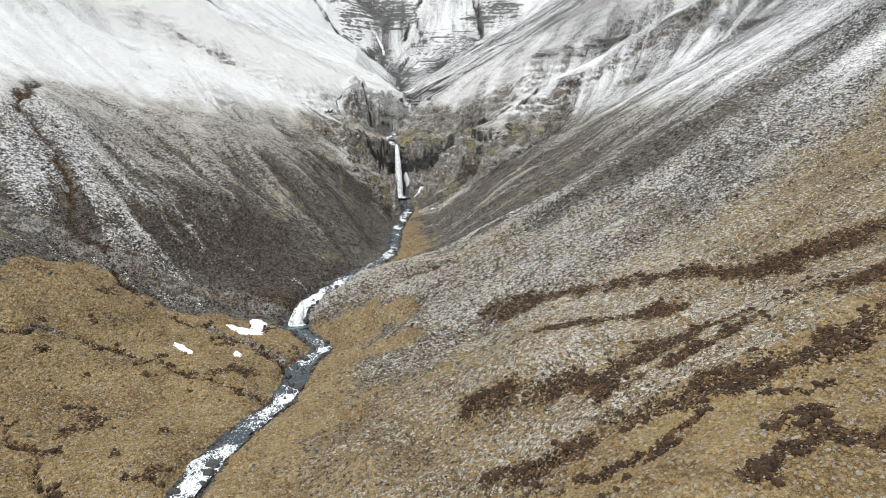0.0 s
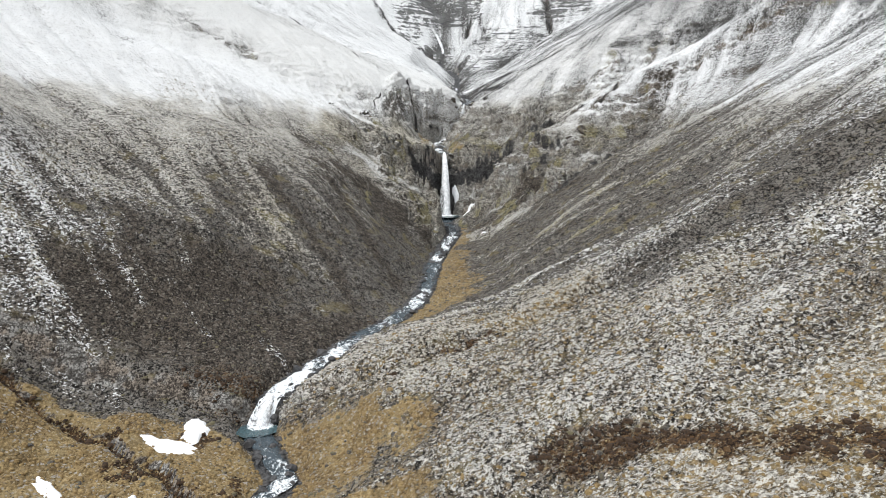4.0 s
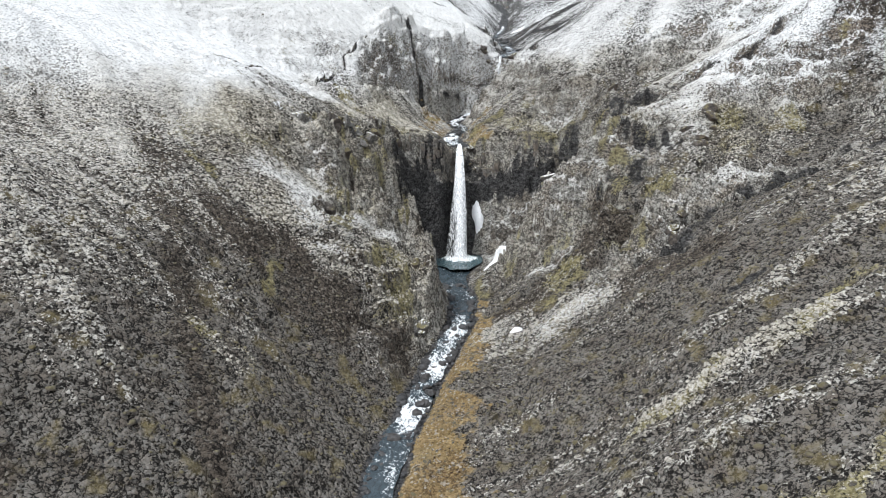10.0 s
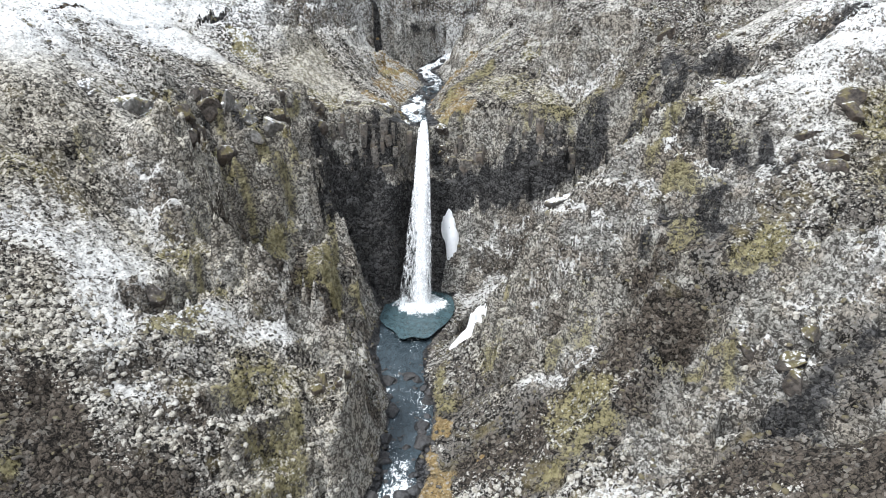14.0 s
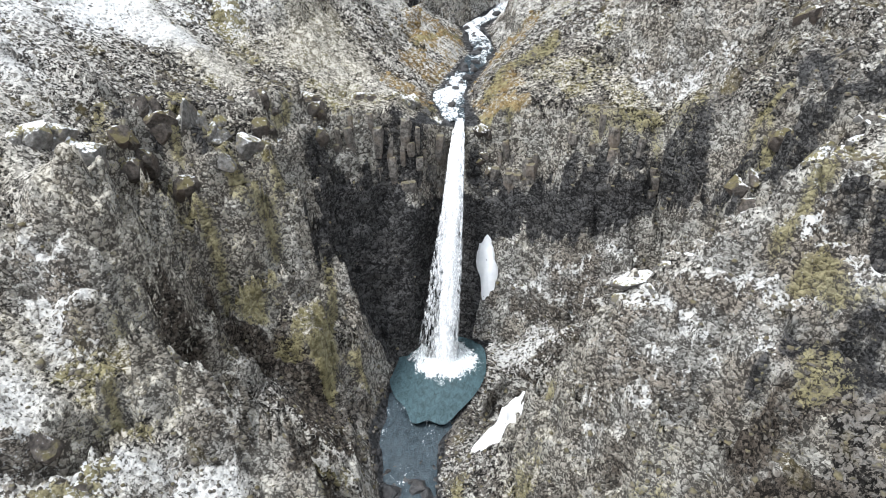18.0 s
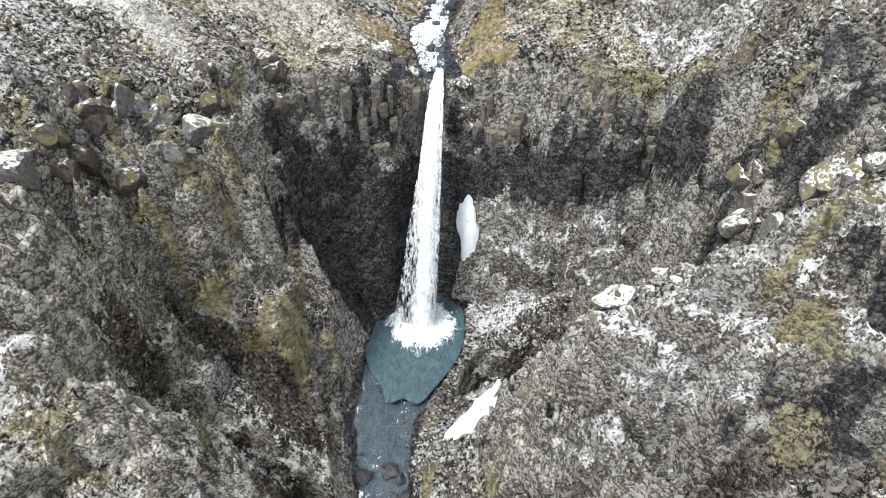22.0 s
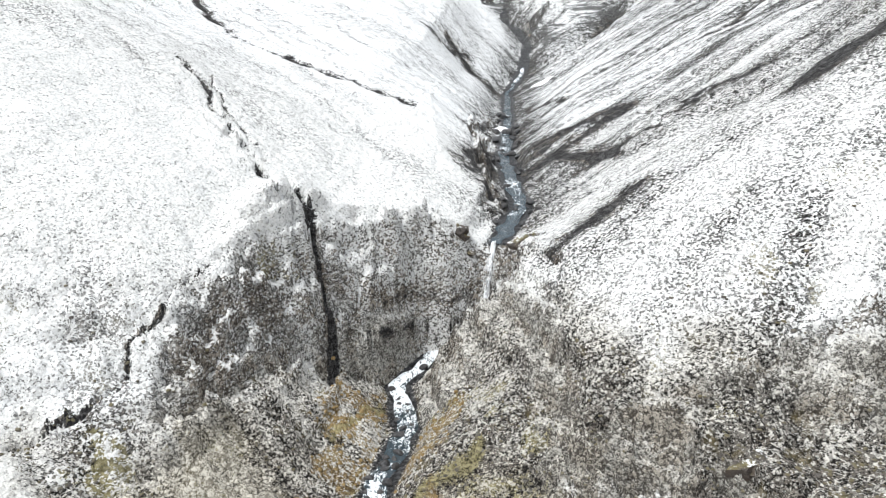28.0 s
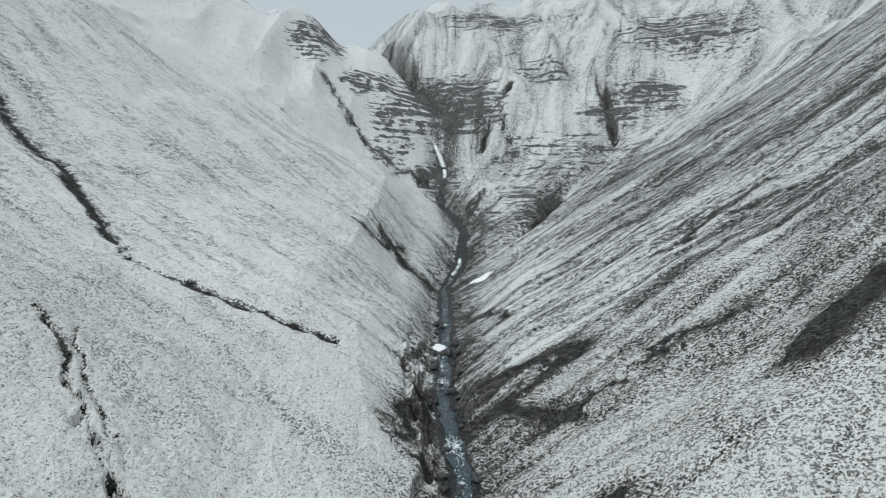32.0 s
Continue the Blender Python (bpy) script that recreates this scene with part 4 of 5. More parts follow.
    # dark heath in the damp hollows
    heath, black = 0 * x, 0 * x
    for width, pts in HEATH:
        heath = np.maximum(heath, 1 - smooth(off_line(x, y, pts) + 1.6 * patch + 1.0 * vnoise(x / 1.3, y / 1.3, 75), 0.1 * width, width * 1.5))
    heath = heath * (0.9 + 0.4 * vnoise(x / 3, y / 3, 87))
    clump = smooth(vnoise(x / 2.3, y / 1.7, 76) + 0.4 * vnoise(x / 0.9, y / 0.9, 77), 0.42, 0.6)
    heath = np.maximum(heath, clump * np.maximum(g3, 0.8 * g1 * smooth(patch, -0.2, 0.3)) * (y < -118))
    heath = np.maximum(heath, 0.5 * clump * g4)
    foot = np.exp(-(off_line(x + 2 * patch, y + 2 * patch, [(-33, -112), (-24, -112), (-21, -103), (-15, -92)]) / 4.5) ** 2) * (d < -1.5)
    heath = np.maximum(heath, 0.7 * foot)
    for width, deep, pts in GULLIES:
        w = off_line(x + 0.8 * vnoise(x / 2.1, y / 2.1, 3), y + 0.8 * vnoise(x / 2.1, y / 2.1, 4), pts)
        m = 1 - smooth(w, 0.35 * width, width * 1.1)
        heath, snow, black = np.maximum(heath, m * np.where(y < 0, 0.9, 0.0)), snow - 1.0 * m, np.maximum(black, m * (y > 0))
    dark = np.exp(-(off_line(x, y, [(56, 38), (48, 38), (41.5, 34)]) / 2.6) ** 2) + np.exp(-(off_line(x, y, [(26, 62.8), (15.3, 64.6)]) / 1.4) ** 2) \
        + np.exp(-(off_line(x, y, [(24, 48), (16.8, 57)]) / 1.2) ** 2) + np.exp(-(off_line(x, y, [(23, 29), (14.5, 24.5)]) / 1.6) ** 2) + 0.45 * np.exp(-(off_line(x + 2 * patch, y + 3 * patch, [(50, 12), (59, 7), (77, 1), (93, -25), (104, -49)]) / 2.4) ** 2)
    shelf = np.exp(-(off_line(x + patch, y + 2 * patch, [(21, -9), (26, -11), (36, -16), (44, -14)]) / 1.3) ** 2) + np.exp(-(off_line(x + patch, y + 2 * patch, [(21, -38.5), (29, -35.5), (40, -38), (47, -42)]) / 1.2) ** 2)
    tier = (np.exp(-((z + patch - 28.4) / 0.6) ** 2) + 0.8 * np.exp(-((z + patch - 31.2) / 0.5) ** 2)) * smooth(y, 22, 25) * (1 - smooth(y, 34, 37)) * smooth(x, -12, -8) * (1 - smooth(x, 11, 14))
    dark = dark + 0.9 * shelf + tier + gutter
    snow, heath = snow - 0.8 * dark - 0.6 * np.clip(heath, 0, 1), np.maximum(heath, 0.25 * np.clip(dark, 0, 1))
    black = np.maximum.reduce([black, 0.75 * np.clip(dark, 0, 1), 0.8 * brown * (y > 30)])
    brown = brown * (y <= 30)
    cushion = cushion * (1 - bleak)
    rock = np.maximum(smooth(steep + 0.35 * patch, 0.95, 1.6), 0.9 * smooth(crag, 0.3, 0.9)) * (0.65 + 0.35 * smooth(patch, -0.4, 0.2))
    head = smooth(y, 185, 235)
    cliff = 0 * x
    for cx, cz, rx, rz, share in CLIFFS:
        cliff = np.maximum(cliff, share * np.exp(-(((x - cx) / rx) ** 2 + ((z - cz) / rz) ** 2) ** 2))
    cliff = cliff * smooth(y, 165, 200)
    rock = rock * (1 - head)
    snow = snow - 0.1 * rock * (1 - 0.3 * upper) + 0.22 * head * (1 - 0.6 * cliff)
    snow = snow + 0.22 * np.exp(-((x + 16) / 7) ** 2 - ((y + 29) / 6) ** 2) 
    crown = smooth(z + patch, 38.8, 41) * smooth(y, 12, 17) * (1 - smooth(y, 32, 38)) * (x < 6)
    snow, rock = snow + 0.5 * crown, rock * (1 - 0.85 * crown)
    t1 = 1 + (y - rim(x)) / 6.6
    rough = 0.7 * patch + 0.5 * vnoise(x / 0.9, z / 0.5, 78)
    # wet wall below the ledge, with the recess's shade put into its colour
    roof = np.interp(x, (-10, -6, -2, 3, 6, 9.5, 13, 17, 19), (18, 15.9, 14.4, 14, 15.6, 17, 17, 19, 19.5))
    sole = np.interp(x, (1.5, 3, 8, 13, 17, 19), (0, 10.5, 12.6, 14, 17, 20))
    wet_shade = (1 - smooth(z + rough, roof - 0.2, roof + 0.4)) * smooth(z + 1.6 * rough, sole - 1.2, sole + 0.6) * smooth(t1, -0.3, -0.1) * (1 - smooth(t1, 1.05, 1.2)) * smooth(x + rough - np.interp(z, (3, 10, 14, 18), (-5.2, -8.4, -9.6, -10.2)), 0, 0.8) * (1 - smooth(x + rough, 17.5, 19.5))
    # broken edges for the wet black strokes and the painted cave shade
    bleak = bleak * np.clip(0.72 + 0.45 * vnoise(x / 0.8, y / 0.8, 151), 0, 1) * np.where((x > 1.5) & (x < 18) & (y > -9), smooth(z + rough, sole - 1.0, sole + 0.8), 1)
    icing = np.exp(-((z - roof - 0.35) / 0.22) ** 2) * (x < 1) * (x > -9.5) * (y > -9) * (y < 0.5)
    face = smooth(t1, -0.05, 0.1) * (1 - smooth(t1, 0.85, 1.05)) * smooth(x, -12, -9) * (1 - smooth(x, 15, 18))
    rock, snow = np.maximum.reduce([rock, face, black, bleak, 0.8 * fresh]), snow - 0.5 * wet_shade - 0.8 * bleak - 0.5 * cushion + 0.45 * icing - 0.2 * face * (1 - smooth(x, 1.5, 4)) + 0.12 * face * smooth(x, 2, 5) * (1 - wet_shade) * (1 - smooth(z, 11, 14)) - 0.3 * face * smooth(z, 15, 17)
    moss = (0.75 + 0.25 * ledge) * smooth(patch + 0.5 * broad + 0.15 * ledge, 0.25, 0.6) * smooth(y, -42, -30) * (1 - smooth(y, 10, 30)) * (z > 5) * (1 - face)
    wet = (1 - smooth(bank + 0.5 * patch, -0.3, 0.5)) * (1 - smooth(steep, 0.9, 1.5))
    snow = snow * (1 - wet)
    moss = np.maximum(np.maximum(moss * (1 - fresh), 0.8 * cushion), 0.8 * (1 - fresh) * pale * smooth(vnoise(x / 2.2, y / 2.2, 88), -0.25, 0.4) * (1 - face))
    return dict(close=np.maximum(smooth(y, -56, -42) * (1 - smooth(y, 14, 30)), 0.75 * smooth(y, 0, 20) * (1 - smooth(y, 50, 80))), far=smooth(y, 45, 90), streak=0.5 + 0.5 * FINE_RUN, runs=np.clip(0.55 * upper * east * (1 - head) + 0.35 * upper * ~east * (1 - head) + 0.4 * smooth(y, -112, -98) * (1 - smooth(y, -42, -30)) * (1 - smooth(z, 22, 32)), 0, 1), pale=np.clip(np.maximum.reduce([0.72 * smooth(y, -100, -80) * (1 - smooth(y, 24, 34)) * (1 - smooth(z + 4 * patch - 7 * smooth(y, -15, 0) * (x > 0), 26, 33)) * (1 - 0.45 * fresh), 0.22 * smooth(y, -5, 12) * (1 - smooth(y, 45, 75)), 0.85 * fore, 0.25 * (d > 0) * (1 - smooth(y + 8 * patch, -110, -85)) * (1 - smooth(z, 20, 34))]) + 0.5 * light * (z < 30), 0, 1), brown=0.85 * brown * (1 - wet) * (1 - bleak) * (1 - cushion), snow=np.clip(snow, 0, 1), grass=grass * (1 - wet), heath=np.clip(heath, 0, 1), rock=np.clip(rock, 0, 1), moss=moss * (1 - wet), wet=wet, damp_shade=np.maximum(wet_shade + black, bleak), cliff=cliff, high=smooth(z + 3 * patch, 28, 42))


def sheet(name, X, Y, Z):
    ny, nx = X.shape
    co = np.stack([X, Y, Z], -1).reshape(-1, 3)
    i = np.arange(ny * nx).reshape(ny, nx)
    q = np.stack([i[:-1, :-1], i[:-1, 1:], i[1:, 1:], i[1:, :-1]], -1).reshape(-1, 4)
    me = bpy.data.meshes.new(name)
    me.vertices.add(len(co))
    me.vertices.foreach_set("co", co.astype(np.float32).ravel())
    me.loops.add(q.size)
    me.loops.foreach_set("vertex_index", q.astype(np.int32).ravel())
    me.polygons.add(len(q))
    me.polygons.foreach_set("loop_start", np.arange(0, q.size, 4, dtype=np.int32))
    me.update(calc_edges=True)
    me.polygons.foreach_set("use_smooth", np.ones(len(q), bool))
    return me


def attribute(me, name, values):
    me.attributes.new(name, "FLOAT", "POINT").data.foreach_set("value", np.asarray(values, np.float32).ravel())


me = sheet("ground", GX, GY, GZ)
COVER = covers(GX, GY, GZ, STEEP, CRAG)
for key, values in COVER.items():
    attribute(me, key, values)
me.materials.append(GROUND)
ground = tagged(new("ground", me), "mountain valley of brown grass, dark scree and thin snow", "ground", kind="structure")


# ---- helpers for things ----
def part(name, bm, material, parent=None, label=""):
    me = bpy.data.meshes.new(name)
    bm.to_mesh(me)
    bm.free()
    me.materials.append(material)
    ob = new(name, me)
    ob.parent = parent
    return tagged(ob, label)


def from_lists(name, verts, faces, material, parent=None, smooth_it=True, label=""):
    me = bpy.data.meshes.new(name)
    me.from_pydata([tuple(v) for v in verts], [], faces)
    me.polygons.foreach_set("use_smooth", [smooth_it] * len(me.polygons))
    me.materials.append(material)
    ob = new(name, me)
    ob.parent = parent
    return tagged(ob, label)


def base(name, at, label, category, group="", kind=""):
    ob = new(name)
    ob.location = at
    return tagged(ob, label, category, group, kind)


# ---- running water ----
def stream(name, rows, y0, y1, lift, wide, label, material, step=0.3, still=0.0):
    ys = np.arange(y0, y1, step)
    cx, cz = bed(rows, ys)
    k = np.exp(-np.arange(-12, 13) ** 2 / 30.0)
    slope = np.abs(np.gradient(cz, ys))
    foam = np.interp(np.convolve(slope, k / k.sum(), "same"), (0, 0.05, 0.12, 0.4), (0.16, 0.3, 0.46, 0.85))
    foam = foam + 0.3 * vnoise(ys / 3.1, 0 * ys, 90) + 0.02 - 0.3 * (ys > -22) * (ys < -10)
    w = np.interp(ys, *wide) * (1 + 0.22 * vnoise(ys / 2.7, 0 * ys + 3, 91))
    across = np.linspace(-1, 1, 13)
    X = cx[:, None] + across * w[:, None] + 0.35 * vnoise(ys / 1.9, 0 * ys, 92)[:, None]
    Y = ys[:, None] + 0 * across
    Z = cz[:, None] + lift + 0.07 * vnoise(X / 0.5, Y / 0.5, 93) + 0.10 * vnoise(X / 1.3, Y / 1.3, 94) - 0.12 * across ** 4
    me = sheet(name, X, Y, Z)
    attribute(me, "foam", foam[:, None] - still + 0.25 * vnoise(X / 1.2, Y / 2.2, 95) - 0.12 * across ** 2)
    me.materials.append(material)
    return tagged(new(name, me), label, "stream", kind="structure")


stream("stream_lower", BED_A, -240, -12.5, 0.24, ((-240, -162, -120, -90, -60, -40, -30, -20, -14), (1.6, 1.4, 1.3, 1.25, 1.2, 1.2, 1.3, 2.2, 2.9)),
       "shallow grey-blue mountain stream with white rapids between stones", WATER)
stream("stream_middle", BED_B, 1.0, 33.0, 0.16, ((1, 2, 5, 12, 24, 30, 33), (0.6, 0.9, 1.2, 0.9, 0.9, 1.0, 0.6)), "small white stream running to the brink of the fall", WATER, still=-0.05)
stream("stream_upper", BED_C, 33.0, 170.0, 0.16, ((33, 36, 50, 100, 170), (0.6, 0.9, 1.0, 0.8, 0.6)), "narrow dark stream in the snowy upper gully", WATER, still=0.3)


def pool(name, cx, cy, z, rx, ry, fx, fy, fr, label):
    r, a = np.meshgrid(np.linspace(0.02, 1, 26), np.linspace(0, 2 * math.pi, 61))
    wob = 1 + 0.12 * vnoise(2 * np.cos(a) + 5, 2 * np.sin(a) + 9, 96)
    X, Y = cx + rx * r * wob * np.cos(a) * (1 + 0.3 * np.sin(a)), cy + ry * r * wob * np.sin(a)
    gap = np.hypot(X - fx, Y - fy) / fr
    Z = z + 0.05 * vnoise(X / 0.5, Y / 0.5, 97) + 0.3 * np.exp(-gap ** 2 * 1.5) * (0.7 + 0.6 * vnoise(X / 0.35, Y / 0.35, 98))
    me = sheet(name, X, Y, Z)
    attribute(me, "foam", 1.5 * np.exp(-gap ** 4 * 0.9) - 0.3 + 0.25 * vnoise(X / 0.9, Y / 0.9, 99))
    me.materials.append(POOL)
    return tagged(new(name, me), label, "pool", kind="structure")


pool("pool_lower", -0.2, -10.6, 3.42, 3.5, 5.6, 0.1, -8.6, 2.7, "teal plunge pool with white foam under the fall")
pool("pool_upper", 6.3, 31.6, 26.75, 2.0, 1.7, 7.4, 32.0, 0.9, "small plunge pool under the upper fall")
pool("pool_cascade", -28.2, -116.6, -11.72, 2.6, 1.8, -27.8, -115.4, 1.5, "white pool below the small cascade")


def loft(name, rings, material, parent, thin, label=""):
    """Closed rings of equal count joined into a tube, with a value of thinness for each ring."""
    n = len(rings[0])
    verts = [p for ring in rings for p in ring]
    faces = [(i * n + k, i * n + (k + 1) % n, (i + 1) * n + (k + 1) % n, (i + 1) * n + k) for i in range(len(rings) - 1) for k in range(n)]
    ob = from_lists(name, verts, faces, material, parent, label=label)
    attribute(ob.data, "thin", [t for t in thin for _ in range(n)])
    return ob


def waterfall(name, lip, foot, w0, w1, strands, label, seed, bend=1.0, wisps=0):
    """A leap of water from lip to foot, widening as it drops: a core, loose strands and a skirt of spray."""
    rnd = random.Random(seed)
    top = base(name, foot, label, "waterfall")
    lip, foot = Vector(lip), Vector(foot)

    def at(s):
        p = lip.lerp(foot, s)
        p.z = lip.z + (foot.z - lip.z) * (s * s * 0.65 * bend + s * (1 - 0.65 * bend))
        return p - foot

    def tube(kind, shift, width, depth, s0, s1, thin0, thin1, rows=44, n=12, drift=0.0):
        rings, thin = [], []
        ph = rnd.uniform(0, 50)
        for i in range(rows):
            s = s0 + (s1 - s0) * i / (rows - 1)
            p = at(s)
            w = width * (w0 + (w1 - w0) * s ** 1.3) / w0
            cx = p.x + drift * ((s - s0) / (s1 - s0)) ** 0.7 + shift * (w0 + (w1 - w0) * s) + 0.10 * s * noise.noise(Vector((ph, s * 7, 0)))
            ring = []
            for k in range(n):
                a = 2 * math.pi * k / n
                jag = 1 + 0.30 * noise.noise(Vector((ph + 2 * math.cos(a), 3 * math.sin(a), s * 16)))
                ring.append((cx + w * jag * math.cos(a), p.y + depth * (0.6 + s) * jag * math.sin(a), p.z + 0.25 * noise.noise(Vector((a * 2, ph, s * 9)))))
            rings.append(ring)
            thin.append(thin0 + (thin1 - thin0) * s)
        loft(kind, rings, FALL, top, thin)

    tube("core", 0, w0 * 0.30, 0.25, 0, 1, 0.0, 0.16)
    tube("sheet", 0.02, w0 * 0.42, 0.34, 0.02, 1, 0.3, 0.46)
    tube("veil", -0.05, w0 * 0.55, 0.5, 0.3, 1, 0.5, 0.56)
    for _ in range(strands):
        tube("strand", rnd.uniform(-0.46, 0.46), w0 * rnd.uniform(0.05, 0.15), 0.10, rnd.uniform(0, 0.3), rnd.uniform(0.75, 1), 0.35, 0.5, 30, 7)
    # wisps blown aside from the lower half
    for _ in range(wisps):
        s0 = rnd.uniform(0.45, 0.8)
        tube("wisp", rnd.uniform(-0.5, -0.2), w0 * rnd.uniform(0.08, 0.2), 0.15, s0, min(1, s0 + rnd.uniform(0.15, 0.4)), 0.5, 0.6, 20, 7, rnd.uniform(-1.0, -0.3))
    return top


waterfall("waterfall", (0.0, 1.3, 20.25), (0.05, -8.7, 3.3), 0.8, 2.3, 20, "tall white waterfall plunging from a dark rock brink", 5, wisps=12)
waterfall("small_waterfall", (8.6, 33.2, 36.4), (7.5, 31.4, 26.7), 0.7, 1.1, 5, "thin white waterfall in the snowy upper gully", 6, 0.6)
waterfall("cascade", (-27.2, -113.3, -9.1), (-27.9, -115.6, -11.8), 1.1, 1.9, 5, "short white cascade between dark banks", 7, 0.5)


waterfall("icefall", (11.5, 262, 106), (16.5, 248, 92), 1.3, 2.2, 6, "pale frozen waterfall on a far dark cliff", 8, 0.3)
waterfall("icefall", (16.5, 246, 91), (17.5, 239, 82), 1.5, 2.4, 6, "pale frozen waterfall on a far dark cliff", 9, 0.3)


def spray(name, x, y, z, r, h, seed, label):
    rnd = random.Random(seed)
    rings, thin = [], []
    for i in range(16):
        s = i / 15
        ring = []
        for k in range(28):
            a = 2 * math.pi * k / 28
            j = 1 + 0.5 * noise.noise(Vector((3 * math.cos(a), 3 * math.sin(a), s * 3 + seed)))
            q = r * (1 - 0.84 * s ** 0.5) * j
            ring.append((q * math.cos(a), q * math.sin(a) * 0.8, h * s * (1 + 0.4 * noise.noise(Vector((2 * a, seed, 0))))))
        rings.append(ring)
        thin.append(0.54 + 0.2 * s)
    ob = loft(name, rings, FALL, None, thin)
    ob.location = (x, y, z)
    return tagged(ob, label, "spray")


spray("spray", -0.25, -8.5, 3.4, 2.7, 4.2, 3, "white burst of spray where the fall meets the pool")


# ---- stones ----
def boulder_mesh(seed, material, flat=0.75, cuts=3):
    bm = bmesh.new()
    bmesh.ops.create_icosphere(bm, subdivisions=cuts, radius=1)
    rnd = random.Random(seed)
    planes = [(Vector((rnd.uniform(-1, 1), rnd.uniform(-1, 1), rnd.uniform(-0.6, 1))).normalized(), rnd.uniform(0.5, 0.78)) for _ in range(15)]
    for v in bm.verts:
        for nrm, lim in planes:
            over = v.co.dot(nrm) - lim
            if over > 0:
                v.co -= nrm * over * 0.97
        v.co *= 1 + 0.07 * noise.noise(v.co * 2.3 + Vector((seed, 0, 0))) + 0.04 * noise.noise(v.co * 7 + Vector((0, seed, 0)))
        v.co.z *= flat
    me = bpy.data.meshes.new("boulder")
    bm.to_mesh(me)
    bm.free()
    me.polygons.foreach_set("use_smooth", [False] * len(me.polygons))
    me.materials.append(material)
    return me


WET = [boulder_mesh(s, DARK_ROCK, 0.7, 2) for s in range(8)]
DRY = [boulder_mesh(20 + s, GREY_ROCK, 0.85, 3) for s in range(6)]
EARTHY = [boulder_mesh(40 + s, BROWN_ROCK, 0.8, 3) for s in range(6)]


def stone(name, meshes, x, y, size, label, group="", sink=0.3, stretch=(1, 1, 1), rz=None, tilt=12, z=None):
    ob = new(name, random.choice(meshes))
    ob.location = (x, y, (height(x, y) if z is None else z) + size * stretch[2] * (0.7 - 2 * sink) * 0.5)
    ob.rotation_euler = (radians(random.uniform(-tilt, tilt)), radians(random.uniform(-tilt, tilt)), random.uniform(0, 6.28) if rz is None else radians(rz))
    ob.scale = [size * s for s in stretch]
    return tagged(ob, label, "boulder", group)


random.seed(4)
for rows, y0, y1, count, span, lo, hi in ((BED_A, -175, -119, 70, 1.5, 0.22, 0.6), (BED_A, -118, -92, 30, 1.5, 0.22, 0.6), (BED_A, -92, -34, 82, 1.5, 0.22, 0.6),
                                          (BED_A, -34, -19, 38, 1.7, 0.22, 0.6), (BED_B, 2.5, 28, 30, 0.9, 0.2, 0.45), (BED_C, 36, 110, 46, 2.2, 0.3, 0.8)):
    for _ in range(count):
        y = random.uniform(y0, y1)
        cx, cz = bed(rows, np.array(y))
        x = float(cx) + random.choice((-1, 1)) * span * random.random() ** 0.6
        stone("boulder", WET, x, y, 1.5 * (lo + (hi - lo) * random.random() ** 2), "dark wet boulder standing in the stream", "boulders in the stream", 0.05)


# ---- old snow in hollows ----
def snow_patch(x, y, rx, ry, turn, thick, seed, label, material=None):
    r, a = np.meshgrid(np.linspace(0.03, 1, 14), np.linspace(0, 2 * math.pi, 57))
    wob = 1 + 0.35 * vnoise(1.6 * np.cos(a) + seed, 1.6 * np.sin(a), 100 + seed) + 0.12 * vnoise(6 * np.cos(a), 6 * np.sin(a), 101)
    u, v = rx * r * wob * np.cos(a), ry * r * wob * np.sin(a)
    c, s = math.cos(radians(turn)), math.sin(radians(turn))
    X, Y = x + u * c - v * s, y + u * s + v * c
    Z = np.array([height(px, py) for px, py in zip(X.ravel(), Y.ravel())]).reshape(X.shape)
    Z = Z + thick * (1 - r ** 4) - 0.08 * r ** 6 + 0.03 * vnoise(X / 0.4, Y / 0.4, 102)
    me = sheet("snow_patch", X, Y, Z)
    me.materials.append(SNOW)
    return tagged(new("snow_patch", me), label, "snow", "old snow patches")


for row in ((-34.9, -122.6, 2.8, 1.1, -10, 0.3, 1, "white old snow lying in a grassy hollow"), (-33.2, -119.4, 1.4, 2.2, 0, 0.3, 2, "white old snow lying in a grassy hollow"),
            (-41.8, -131.0, 1.6, 0.7, -40, 0.25, 3, "small oblong old snow patch on brown grass"), (-34.9, -131.6, 0.55, 0.9, 10, 0.25, 4, "small old snow patch on brown grass"),
            (5.1, -17.0, 0.95, 2.6, -42, 0.35, 5, "clean white snow patch on dark scree beside the pool"), (5.9, -37.3, 0.8, 0.6, 10, 0.25, 6, "small snow patch on the stream bank"),
            (2.8, -2.95, 0.75, 1.02, 25, 0.45, 7, "tall white snow remnant clinging beside the waterfall"),
            (22.4, 145, 2.6, 2.2, 20, 0.4, 8, "snow patch in the upper gully"), (10.7, 92, 1.2, 2.2, 20, 0.4, 9, "snow patch in the upper gully")):
    snow_patch(*row)


